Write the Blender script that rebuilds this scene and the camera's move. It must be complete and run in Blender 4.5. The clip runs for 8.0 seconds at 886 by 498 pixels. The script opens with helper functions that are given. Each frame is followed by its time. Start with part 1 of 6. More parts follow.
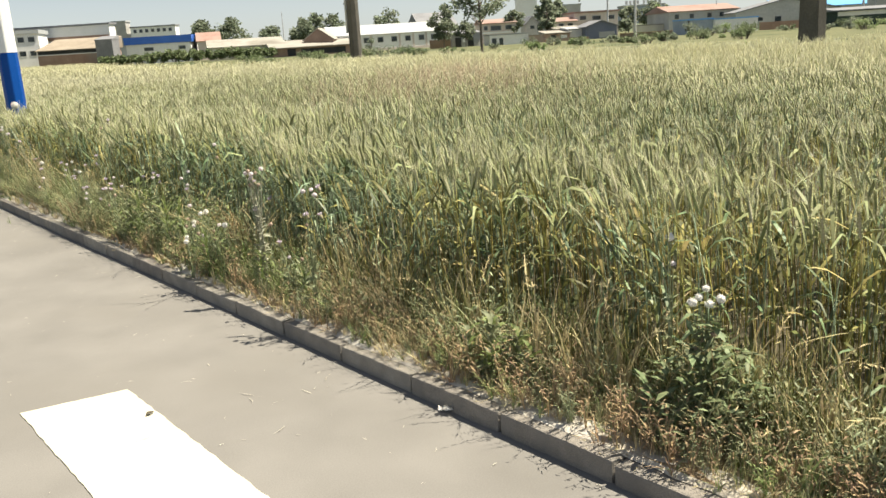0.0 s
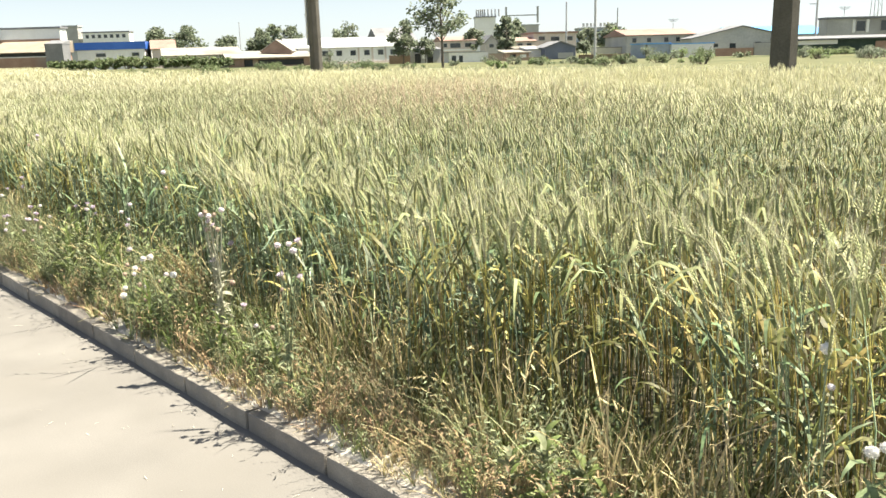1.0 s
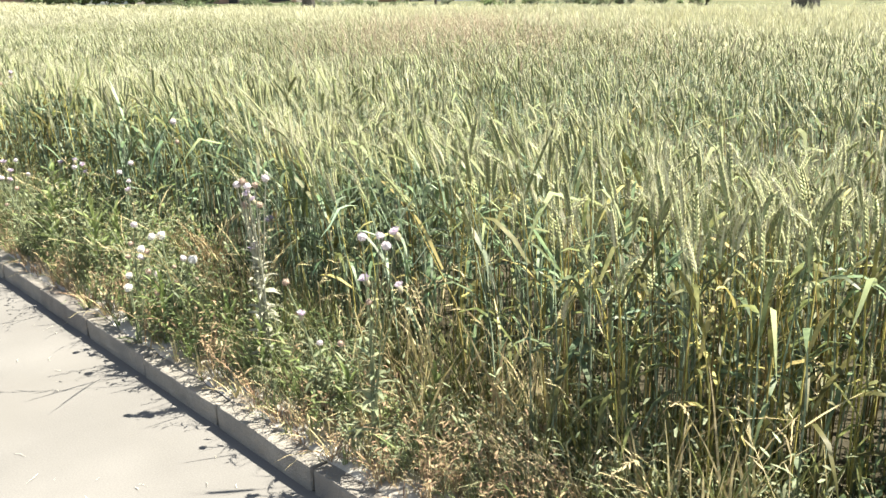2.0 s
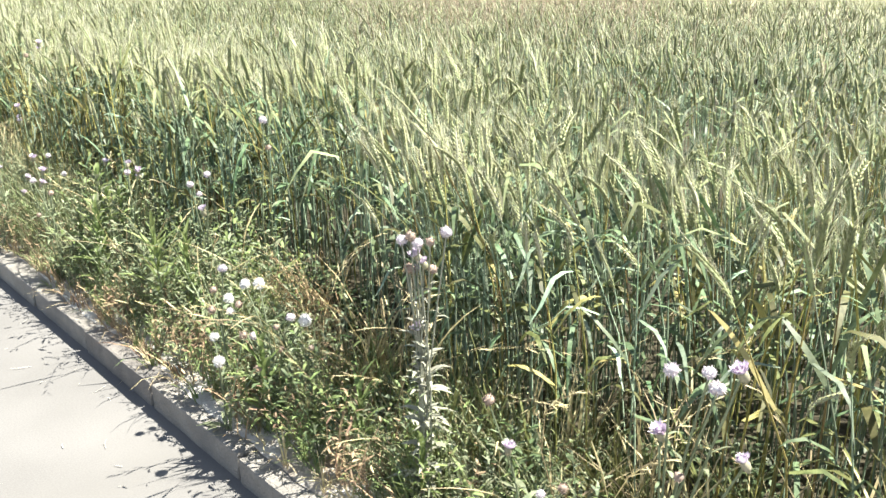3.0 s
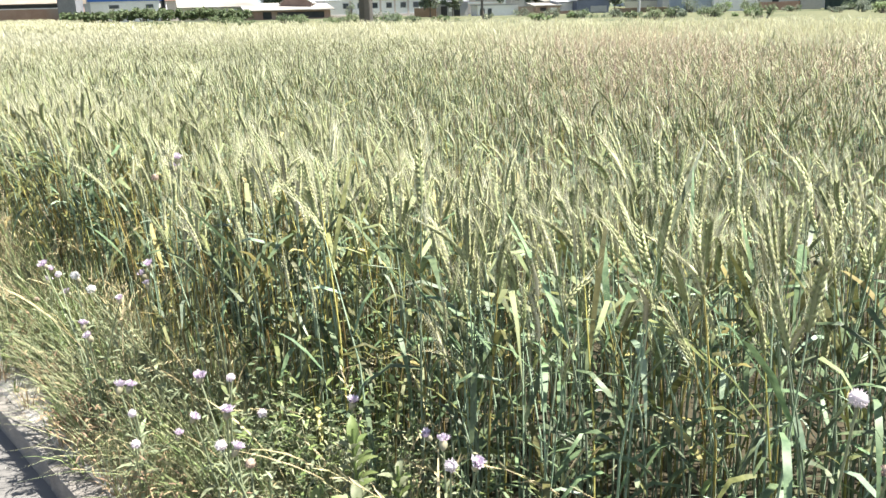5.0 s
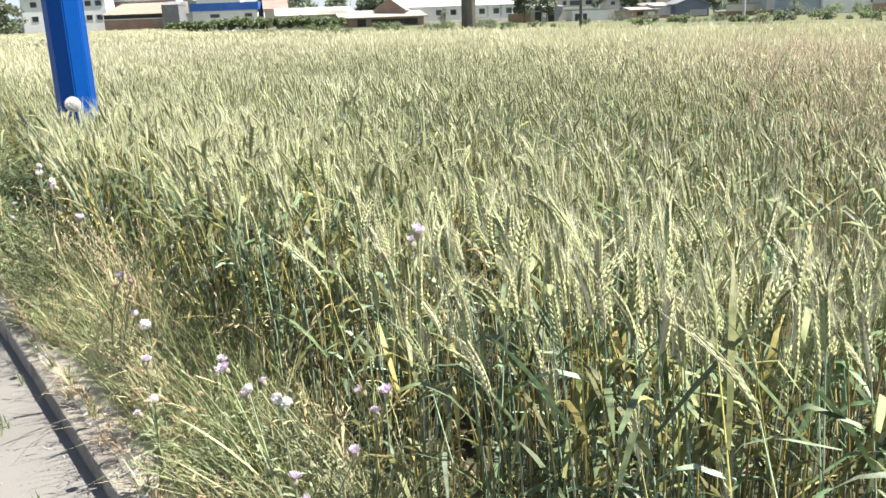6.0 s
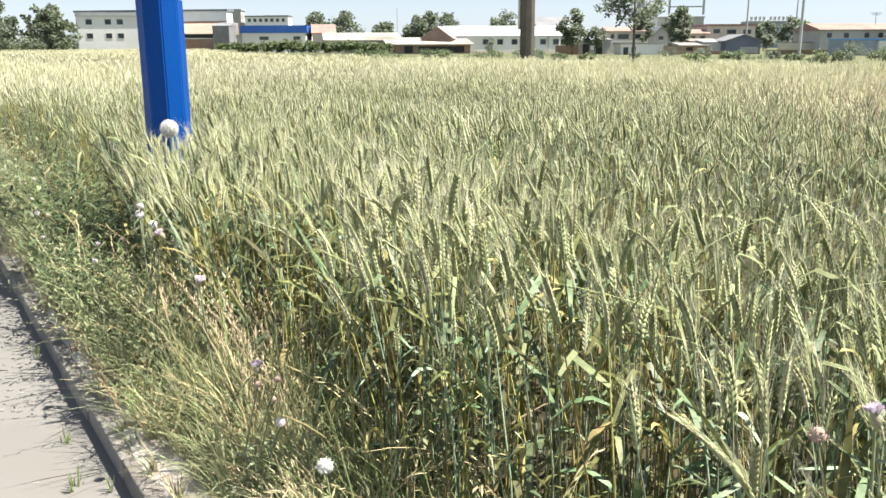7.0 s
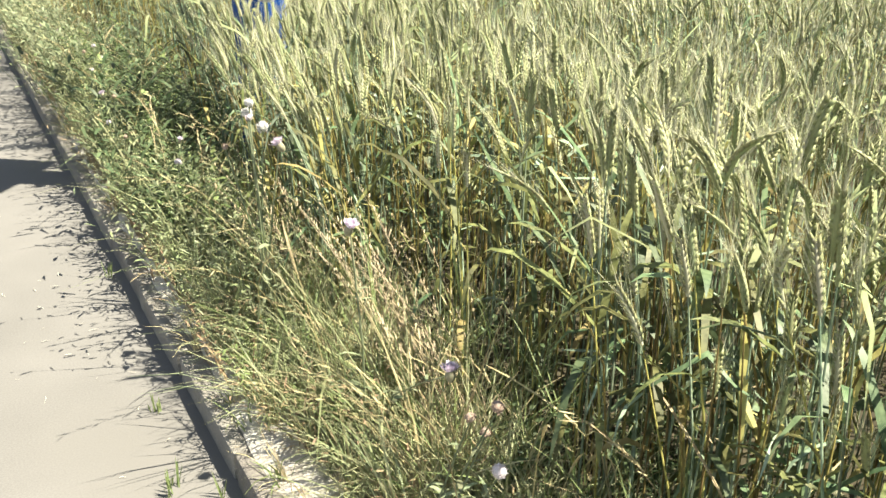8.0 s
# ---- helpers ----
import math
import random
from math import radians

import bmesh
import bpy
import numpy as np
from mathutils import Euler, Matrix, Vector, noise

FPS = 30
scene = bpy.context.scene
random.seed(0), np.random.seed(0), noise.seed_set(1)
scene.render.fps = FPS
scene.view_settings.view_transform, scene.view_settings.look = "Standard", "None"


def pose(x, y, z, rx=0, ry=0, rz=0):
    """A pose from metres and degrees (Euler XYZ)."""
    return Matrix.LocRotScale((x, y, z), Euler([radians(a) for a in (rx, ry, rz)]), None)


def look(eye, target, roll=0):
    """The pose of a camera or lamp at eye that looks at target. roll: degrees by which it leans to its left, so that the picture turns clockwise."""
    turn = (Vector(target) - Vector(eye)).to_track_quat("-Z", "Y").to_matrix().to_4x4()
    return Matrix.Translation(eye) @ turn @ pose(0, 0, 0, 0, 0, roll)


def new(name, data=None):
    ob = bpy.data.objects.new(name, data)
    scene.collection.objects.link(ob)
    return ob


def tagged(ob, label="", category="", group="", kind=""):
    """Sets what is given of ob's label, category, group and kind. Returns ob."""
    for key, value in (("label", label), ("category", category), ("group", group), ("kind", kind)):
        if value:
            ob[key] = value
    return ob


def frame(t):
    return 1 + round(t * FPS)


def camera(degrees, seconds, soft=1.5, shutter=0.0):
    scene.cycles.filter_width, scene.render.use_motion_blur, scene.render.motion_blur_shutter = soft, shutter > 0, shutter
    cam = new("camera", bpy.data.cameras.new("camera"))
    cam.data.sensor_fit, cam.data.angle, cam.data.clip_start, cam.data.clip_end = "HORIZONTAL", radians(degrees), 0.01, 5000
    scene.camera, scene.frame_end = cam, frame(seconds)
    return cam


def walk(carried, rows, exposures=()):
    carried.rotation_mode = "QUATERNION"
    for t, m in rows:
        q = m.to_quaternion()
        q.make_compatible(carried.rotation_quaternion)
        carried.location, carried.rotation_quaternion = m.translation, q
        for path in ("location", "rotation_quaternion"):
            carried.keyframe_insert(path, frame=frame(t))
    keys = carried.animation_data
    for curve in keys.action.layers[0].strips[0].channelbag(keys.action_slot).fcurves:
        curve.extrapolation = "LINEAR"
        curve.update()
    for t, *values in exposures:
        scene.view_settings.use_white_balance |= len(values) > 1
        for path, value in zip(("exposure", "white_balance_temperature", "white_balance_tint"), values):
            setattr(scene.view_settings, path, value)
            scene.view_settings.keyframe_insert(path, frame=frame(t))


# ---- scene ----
cam = camera(55.5, 8.0)
PATH = [
    (0, (-1.799, 2.203, 1.346), (-0.574, 3.707, 0.861), -3.5),
    (0.5, (-1.598, 2.621, 1.361), (-0.259, 4.048, 0.943), -2.2),
    (1, (-1.385, 3.049, 1.345), (-0.071, 4.486, 0.891), -1.6),
    (1.5, (-1.245, 3.535, 1.338), (0.065, 4.953, 0.814), -1.3),
    (1.7, (-1.158, 3.722, 1.306), (0.154, 5.124, 0.747), -1.4),
    (2.8, (-0.878, 4.852, 1.235), (0.429, 6.222, 0.592), -0.1),
    (3, (-0.832, 5.012, 1.266), (0.449, 6.395, 0.597), 0.0),
    (3.5, (-0.773, 5.504, 1.279), (0.499, 6.904, 0.63), 0.3),
    (4, (-0.624, 5.962, 1.273), (0.666, 7.342, 0.615), -1.0),
    (4.5, (-0.601, 6.444, 1.269), (0.685, 7.87, 0.709), -0.8),
    (5, (-0.532, 6.892, 1.267), (0.744, 8.329, 0.714), -1.4),
    (5.2, (-0.501, 7.06, 1.293), (0.692, 8.564, 0.735), -2.0),
    (6.3, (-0.413, 8.132, 1.274), (0.679, 9.727, 0.762), -1.3),
    (6.5, (-0.42, 8.318, 1.261), (0.642, 9.94, 0.772), -0.5),
    (7, (-0.423, 8.764, 1.261), (0.642, 10.39, 0.79), -0.2),
    (7.5, (-0.36, 9.208, 1.225), (0.59, 10.866, 0.635), 0.1),
    (8, (-0.356, 9.639, 1.207), (0.573, 11.236, 0.441), 1.2),
]
walk(cam, [(t, look(eye, target, roll)) for t, eye, target, roll in PATH], [(0.0, 1.13, 6950, 9), (0.4, 1.47, 6900, 9), (1.0, 1.65, 6850, 9), (3.0, 1.78, 6080, 10), (3.5, 1.8, 6050, 12), (5.0, 1.66, 6080, 12.5), (6.5, 1.47, 6250, 12), (7.5, 1.52, 6450, 10), (8.0, 1.56, 6700, 7)])


# ---- world, sun, exposure ----
SUN_TO = Vector((0.81 * math.cos(radians(61)), -0.586 * math.cos(radians(61)), math.sin(radians(61))))
world = bpy.data.worlds.new("sky")
scene.world = world
world.use_nodes = True
wn, wl = world.node_tree.nodes, world.node_tree.links
sky = wn.new("ShaderNodeTexSky")
sky.sky_type, sky.sun_disc = "NISHITA", False
sky.sun_elevation, sky.sun_rotation = radians(61), math.atan2(0.81, -0.586)
sky.air_density, sky.dust_density, sky.ozone_density = 1.0, 0.25, 1.2
haze = wn.new("ShaderNodeHueSaturation")
haze.inputs["Saturation"].default_value = 0.38
tint = wn.new("ShaderNodeMix")
tint.data_type, tint.blend_type = "RGBA", "MULTIPLY"
tint.inputs[0].default_value, tint.inputs[7].default_value = 1.0, (0.88, 0.965, 1.075, 1)
wl.new(sky.outputs[0], haze.inputs["Color"])
wl.new(haze.outputs[0], tint.inputs[6])
wl.new(tint.outputs[2], wn["Background"].inputs[0])
wn["Background"].inputs[1].default_value = 0.050
sun = new("sun", bpy.data.lights.new("sun", "SUN"))
sun.data.energy, sun.data.angle, sun.data.color = 5.0, radians(0.53), (1.0, 0.93, 0.79)
sun.matrix_world = look(SUN_TO * 60, (0, 0, 0))


# ---- materials ----
def surface(name, a, b, size=8.0, fine=None, rough=0.8, bump=0.0, island=0.0, glow=0.0, spec=0.3, metal=0.0, c=None, per_object=0.0):
    """A mottled surface: colours a and b mixed by two scales of noise, c in patches, brightness varied piece by piece."""
    m = bpy.data.materials.new(name)
    m.use_nodes = True
    nodes, links = m.node_tree.nodes, m.node_tree.links
    bsdf, out = nodes["Principled BSDF"], nodes["Material Output"]
    big = nodes.new("ShaderNodeTexNoise")
    big.inputs["Scale"].default_value, big.inputs["Detail"].default_value = size, 4.0
    small = nodes.new("ShaderNodeTexNoise")
    small.inputs["Scale"].default_value, small.inputs["Detail"].default_value = fine or size * 9, 3.0
    pos = nodes.new("ShaderNodeNewGeometry")
    for tex in (big, small):
        links.new(pos.outputs["Position"], tex.inputs["Vector"])
    add = nodes.new("ShaderNodeMath")
    add.operation = "ADD"
    links.new(big.outputs[0], add.inputs[0])
    links.new(small.outputs[0], add.inputs[1])
    ramp = nodes.new("ShaderNodeMapRange")
    ramp.inputs[1].default_value, ramp.inputs[2].default_value = 0.72, 1.28
    links.new(add.outputs[0], ramp.inputs[0])
    mix = nodes.new("ShaderNodeMix")
    mix.data_type = "RGBA"
    mix.inputs[6].default_value, mix.inputs[7].default_value = (*a, 1), (*b, 1)
    links.new(ramp.outputs[0], mix.inputs[0])
    colour = mix.outputs[2]
    if c:
        patch = nodes.new("ShaderNodeTexNoise")
        patch.inputs["Scale"].default_value, patch.inputs["Detail"].default_value = size * 0.31, 5.0
        links.new(pos.outputs["Position"], patch.inputs["Vector"])
        edge = nodes.new("ShaderNodeMapRange")
        edge.inputs[1].default_value, edge.inputs[2].default_value = 0.5, 0.68
        links.new(patch.outputs[0], edge.inputs[0])
        mix2 = nodes.new("ShaderNodeMix")
        mix2.data_type = "RGBA"
        mix2.inputs[7].default_value = (*c, 1)
        links.new(edge.outputs[0], mix2.inputs[0])
        links.new(colour, mix2.inputs[6])
        colour = mix2.outputs[2]
    for amount, node, socket in ((island, "ShaderNodeNewGeometry", "Random Per Island"), (per_object, "ShaderNodeObjectInfo", "Random")):
        if amount:
            rnd = nodes.new(node)
            val = nodes.new("ShaderNodeMapRange")
            val.inputs[3].default_value, val.inputs[4].default_value = 1 - amount, 1 + amount
            links.new(rnd.outputs[socket], val.inputs[0])
            hsv = nodes.new("ShaderNodeHueSaturation")
            links.new(val.outputs[0], hsv.inputs["Value"])
            hue = nodes.new("ShaderNodeMapRange")
            hue.inputs[3].default_value, hue.inputs[4].default_value = 0.5 - amount * 0.06, 0.5 + amount * 0.06
            links.new(rnd.outputs[socket], hue.inputs[0])
            links.new(hue.outputs[0], hsv.inputs["Hue"])
            links.new(colour, hsv.inputs["Color"])
            colour = hsv.outputs[0]
    links.new(colour, bsdf.inputs["Base Color"])
    bsdf.inputs["Roughness"].default_value, bsdf.inputs["Metallic"].default_value = rough, metal
    bsdf.inputs["Specular IOR Level"].default_value = spec
    if bump:
        bmp = nodes.new("ShaderNodeBump")
        bmp.inputs["Strength"].default_value, bmp.inputs["Distance"].default_value = min(1.0, bump), 0.01
        links.new(add.outputs[0], bmp.inputs["Height"])
        links.new(bmp.outputs[0], bsdf.inputs["Normal"])
    if glow:
        thin = nodes.new("ShaderNodeBsdfTranslucent")
        both = nodes.new("ShaderNodeMixShader")
        both.inputs[0].default_value = glow
        links.new(colour, thin.inputs[0])
        links.new(bsdf.outputs[0], both.inputs[1])
        links.new(thin.outputs[0], both.inputs[2])
        links.new(both.outputs[0], out.inputs[0])
    return m


ROAD = surface("road concrete", (0.152, 0.147, 0.139), (0.207, 0.200, 0.190), 2.2, 210, 0.92, 0.06, c=(0.174, 0.167, 0.155))
PAINT = surface("road paint", (0.6, 0.575, 0.475), (0.5, 0.48, 0.39), 9, 140, 0.75, 0.3, c=(0.55, 0.525, 0.43))
KERB = surface("kerb concrete", (0.2, 0.185, 0.165), (0.295, 0.275, 0.245), 14, 170, 0.9, 0.6, c=(0.2, 0.19, 0.175), per_object=0.14)
SOIL = surface("dry soil", (0.276, 0.196, 0.121), (0.402, 0.310, 0.207), 9, 90, 0.95, 0.9, c=(0.196, 0.149, 0.081))
# Soil under the wheat, its colour darkened to deepen the shade between stems.
FIELD = surface("shaded field ground", (0.035, 0.031, 0.02), (0.07, 0.06, 0.035), 4, 40, 0.95, 0.6)
MEADOW = surface("rough grass ground", (0.075, 0.09, 0.04), (0.17, 0.165, 0.085), 0.35, 3.0, 0.95, 0.3, c=(0.05, 0.068, 0.028))
STEM = surface("wheat stem", (0.145, 0.205, 0.135), (0.35, 0.42, 0.295), 6, 60, 0.5, island=0.4, glow=0.06)
LEAF = surface("wheat leaf", (0.05, 0.088, 0.042), (0.19, 0.25, 0.125), 5, 70, 0.5, island=0.4, glow=0.12, spec=0.4)
GOLDSTEM = surface("golden wheat stem", (0.2, 0.165, 0.05), (0.44, 0.375, 0.14), 6, 60, 0.5, island=0.45, glow=0.1)
OLIVELEAF = surface("olive wheat leaf", (0.06, 0.072, 0.023), (0.22, 0.225, 0.085), 5, 70, 0.5, island=0.4, glow=0.2)
DRYLEAF = surface("yellowed leaf", (0.38, 0.325, 0.11), (0.54, 0.47, 0.21), 6, 80, 0.6, island=0.3, glow=0.3)
EAR = surface("green wheat ear", (0.20, 0.235, 0.115), (0.335, 0.365, 0.19), 1.2, 60, 0.6, island=0.25, glow=0.08)
EAR_RIPE = surface("ripening wheat ear", (0.435, 0.425, 0.29), (0.57, 0.555, 0.4), 1.5, 60, 0.6, island=0.2, glow=0.12)
GLUME = surface("pale glume tips", (0.25, 0.268, 0.13), (0.41, 0.415, 0.22), 3, 60, 0.65, island=0.3, glow=0.08)
AWN = surface("wheat beard", (0.53, 0.52, 0.355), (0.72, 0.705, 0.515), 3, 60, 0.5, island=0.25, glow=0.22)
SMUT = surface("dark wheat ear", (0.03, 0.03, 0.025), (0.07, 0.065, 0.05), 9, 90, 0.8)
RUST = surface("rust brown seed head", (0.5, 0.39, 0.28), (0.62, 0.51, 0.39), 4, 60, 0.8, island=0.3, glow=0.25)
GRASS = surface("green grass", (0.14, 0.19, 0.07), (0.31, 0.36, 0.155), 3, 40, 0.55, island=0.35, glow=0.28)
HAY = surface("half dry grass", (0.24, 0.265, 0.14), (0.49, 0.48, 0.29), 3, 50, 0.7, island=0.35, glow=0.25)
CHAFF = surface("bleached chaff", (0.42, 0.395, 0.33), (0.56, 0.53, 0.46), 6, 60, 0.8, island=0.3)
STRAW = surface("dry grass", (0.42, 0.345, 0.185), (0.64, 0.555, 0.345), 4, 60, 0.7, island=0.3, glow=0.2)
BROWN = surface("dead brown weed", (0.3, 0.205, 0.125), (0.45, 0.335, 0.21), 5, 60, 0.85, island=0.3, glow=0.1)
WEED = surface("grey green weed leaf", (0.16, 0.195, 0.11), (0.355, 0.385, 0.24), 5, 60, 0.6, island=0.4, glow=0.25)
FRESH = surface("fresh green leaf", (0.18, 0.255, 0.085), (0.335, 0.41, 0.165), 6, 60, 0.5, island=0.25, glow=0.35, per_object=0.12)
# Dark green leaf, its colour also carrying some shade near post and wheat foot.
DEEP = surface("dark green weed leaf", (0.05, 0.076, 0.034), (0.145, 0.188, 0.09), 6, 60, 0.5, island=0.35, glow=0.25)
PRICKLY = surface("grey green thistle leaf", (0.085, 0.12, 0.055), (0.22, 0.26, 0.14), 8, 80, 0.55, island=0.35, glow=0.2)
DUST = surface("pale dust", (0.40, 0.37, 0.325), (0.6, 0.57, 0.515), 12, 120, 0.95, 0.5, c=(0.27, 0.23, 0.175))
WOOL = surface("woolly grey stalk", (0.30, 0.305, 0.23), (0.44, 0.435, 0.34), 12, 120, 0.9, island=0.25, glow=0.15)
PINKHAY = surface("pinkish dry brome", (0.38, 0.285, 0.195), (0.56, 0.46, 0.33), 8, 80, 0.8, island=0.3, glow=0.2)
PALELEAF = surface("pale flag leaf", (0.27, 0.32, 0.16), (0.42, 0.455, 0.24), 8, 80, 0.6, island=0.25, glow=0.35, spec=0.2)
FLUFF = surface("white seed fluff", (0.84, 0.83, 0.8), (0.9, 0.89, 0.87), 30, 200, 0.9, glow=0.35)
PURPLE = surface("pale purple petals", (0.70, 0.60, 0.72), (0.86, 0.79, 0.87), 40, 200, 0.8, island=0.2, glow=0.25)
PALEPINK = surface("whitish pink petals", (0.74, 0.66, 0.70), (0.84, 0.79, 0.81), 40, 200, 0.8, island=0.15, glow=0.25)
BUD = surface("thistle bud scales", (0.24, 0.24, 0.15), (0.38, 0.34, 0.24), 60, 300, 0.8, island=0.2)
FADED = surface("faded thistle head", (0.34, 0.25, 0.20), (0.48, 0.38, 0.31), 60, 300, 0.9, island=0.2, glow=0.1)
BLUE = surface("blue gloss paint", (0.0012, 0.055, 0.27), (0.0025, 0.068, 0.31), 3, 60, 0.45, 0.05, spec=0.15)
WHITE = surface("white gloss paint", (0.74, 0.76, 0.76), (0.80, 0.81, 0.80), 3, 60, 0.4, 0.05)
POLE = surface("weathered concrete pole", (0.075, 0.07, 0.062), (0.115, 0.108, 0.097), 1.5, 20, 0.9, 0.3, c=(0.06, 0.056, 0.05))
STEEL = surface("galvanised steel", (0.42, 0.43, 0.44), (0.5, 0.5, 0.5), 3, 40, 0.5, metal=0.4)
WALLW = surface("whitewashed wall", (0.74, 0.74, 0.73), (0.84, 0.84, 0.83), 0.35, 4, 0.9, per_object=0.06)
WALLG = surface("grey render wall", (0.38, 0.385, 0.385), (0.5, 0.5, 0.49), 0.4, 4, 0.9, c=(0.33, 0.325, 0.315))
WALLP = surface("pale pink render wall", (0.55, 0.47, 0.43), (0.67, 0.6, 0.56), 0.4, 4, 0.9, c=(0.46, 0.41, 0.38))
BRICK = surface("weathered red brick", (0.30, 0.19, 0.145), (0.42, 0.29, 0.23), 0.6, 8, 0.95, c=(0.36, 0.29, 0.24))
ROOFW = surface("white sheet roof", (0.34, 0.365, 0.385), (0.45, 0.465, 0.475), 0.4, 4, 0.6, c=(0.31, 0.32, 0.33))
ROOFT = surface("tan fibre roof", (0.24, 0.2, 0.155), (0.33, 0.285, 0.23), 0.4, 4, 0.9, c=(0.19, 0.16, 0.13))
ROOFP = surface("pale weathered sheet roof", (0.25, 0.235, 0.205), (0.37, 0.355, 0.32), 0.5, 5, 0.8, c=(0.2, 0.185, 0.16))
ROOFB = surface("blue sheet roof", (0.03, 0.11, 0.42), (0.05, 0.15, 0.5), 0.4, 4, 0.5)
ROOFR = surface("faded red tile roof", (0.25, 0.15, 0.125), (0.35, 0.245, 0.21), 0.5, 5, 0.9, c=(0.29, 0.225, 0.2))
ROOFG = surface("grey slate roof", (0.16, 0.165, 0.18), (0.24, 0.245, 0.26), 0.5, 5, 0.8)
WALLB = surface("dull blue sheet wall", (0.26, 0.31, 0.38), (0.36, 0.41, 0.47), 0.5, 6, 0.7)
CREAM = surface("cream plaster wall", (0.55, 0.52, 0.42), (0.66, 0.63, 0.53), 0.5, 6, 0.9, c=(0.45, 0.42, 0.35))
TRIM = surface("bright blue trim", (0.1, 0.33, 0.72), (0.15, 0.39, 0.76), 1, 8, 0.5)
DARK = surface("dark opening and eave shade", (0.025, 0.027, 0.03), (0.05, 0.05, 0.05), 1, 8, 0.6)
PANE = surface("dim window glass", (0.03, 0.04, 0.05), (0.06, 0.07, 0.08), 1, 8, 0.12, spec=0.6)
NETTING = surface("dark green netting", (0.03, 0.05, 0.04), (0.06, 0.085, 0.07), 1.5, 9, 0.9)
BARK = surface("grey bark", (0.10, 0.085, 0.07), (0.18, 0.155, 0.13), 3, 30, 0.95, 0.5)
CROWN = surface("tree leaves", (0.10, 0.13, 0.085), (0.19, 0.22, 0.145), 0.5, 6, 0.6, island=0.4, glow=0.3)
CROWN_PALE = surface("pale green leaves", (0.11, 0.165, 0.055), (0.2, 0.25, 0.1), 0.5, 6, 0.6, island=0.4, glow=0.25)
HEDGE = surface("hedge leaves", (0.075, 0.105, 0.045), (0.16, 0.2, 0.09), 0.6, 6, 0.6, island=0.4, glow=0.25)


# ---- building blocks ----
def part(name, data, material, parent=None, label="", at=None):
    """Links a bmesh or a mesh as one object under its thing."""
    if isinstance(data, bmesh.types.BMesh):
        mesh = bpy.data.meshes.new(name)
        data.to_mesh(mesh)
        data.free()
    else:
        mesh = data
    if material and not mesh.materials:
        mesh.materials.append(material)
    ob = new(name, mesh)
    ob.parent = parent
    if at is not None:
        ob.matrix_basis = at
    if label:
        ob["label"] = label
    return ob


def root(name, at, label, category, group="", kind=""):
    ob = new(name)
    ob.empty_display_size = 0.1
    ob.matrix_basis = at
    return tagged(ob, label, category, group, kind)


def box(bm, x0, x1, y0, y1, z0, z1, bevel=0.0):
    vs = [bm.verts.new((x, y, z)) for z in (z0, z1) for x, y in ((x0, y0), (x1, y0), (x1, y1), (x0, y1))]
    fs = [bm.faces.new([vs[i] for i in f]) for f in ((3, 2, 1, 0), (4, 5, 6, 7), (0, 1, 5, 4), (1, 2, 6, 5), (2, 3, 7, 6), (3, 0, 4, 7))]
    if bevel:
        es = list({e for f in fs for e in f.edges})
        bmesh.ops.bevel(bm, geom=es, offset=bevel, segments=2, affect="EDGES", profile=0.6)
    return bm


def boxes(*rows, bevel=0.0):
    bm = bmesh.new()
    for row in rows:
        box(bm, *row, bevel=bevel)
    return bm


def prism(bm, points, y0, y1):
    """A solid with the outline points (x, z), from y0 to y1."""
    a = [bm.verts.new((x, y0, z)) for x, z in points]
    b = [bm.verts.new((x, y1, z)) for x, z in points]
    bm.faces.new(a)
    bm.faces.new(b[::-1])
    n = len(points)
    for i in range(n):
        bm.faces.new((a[i], b[i], b[(i + 1) % n], a[(i + 1) % n]))
    bmesh.ops.recalc_face_normals(bm, faces=bm.faces)
    return bm


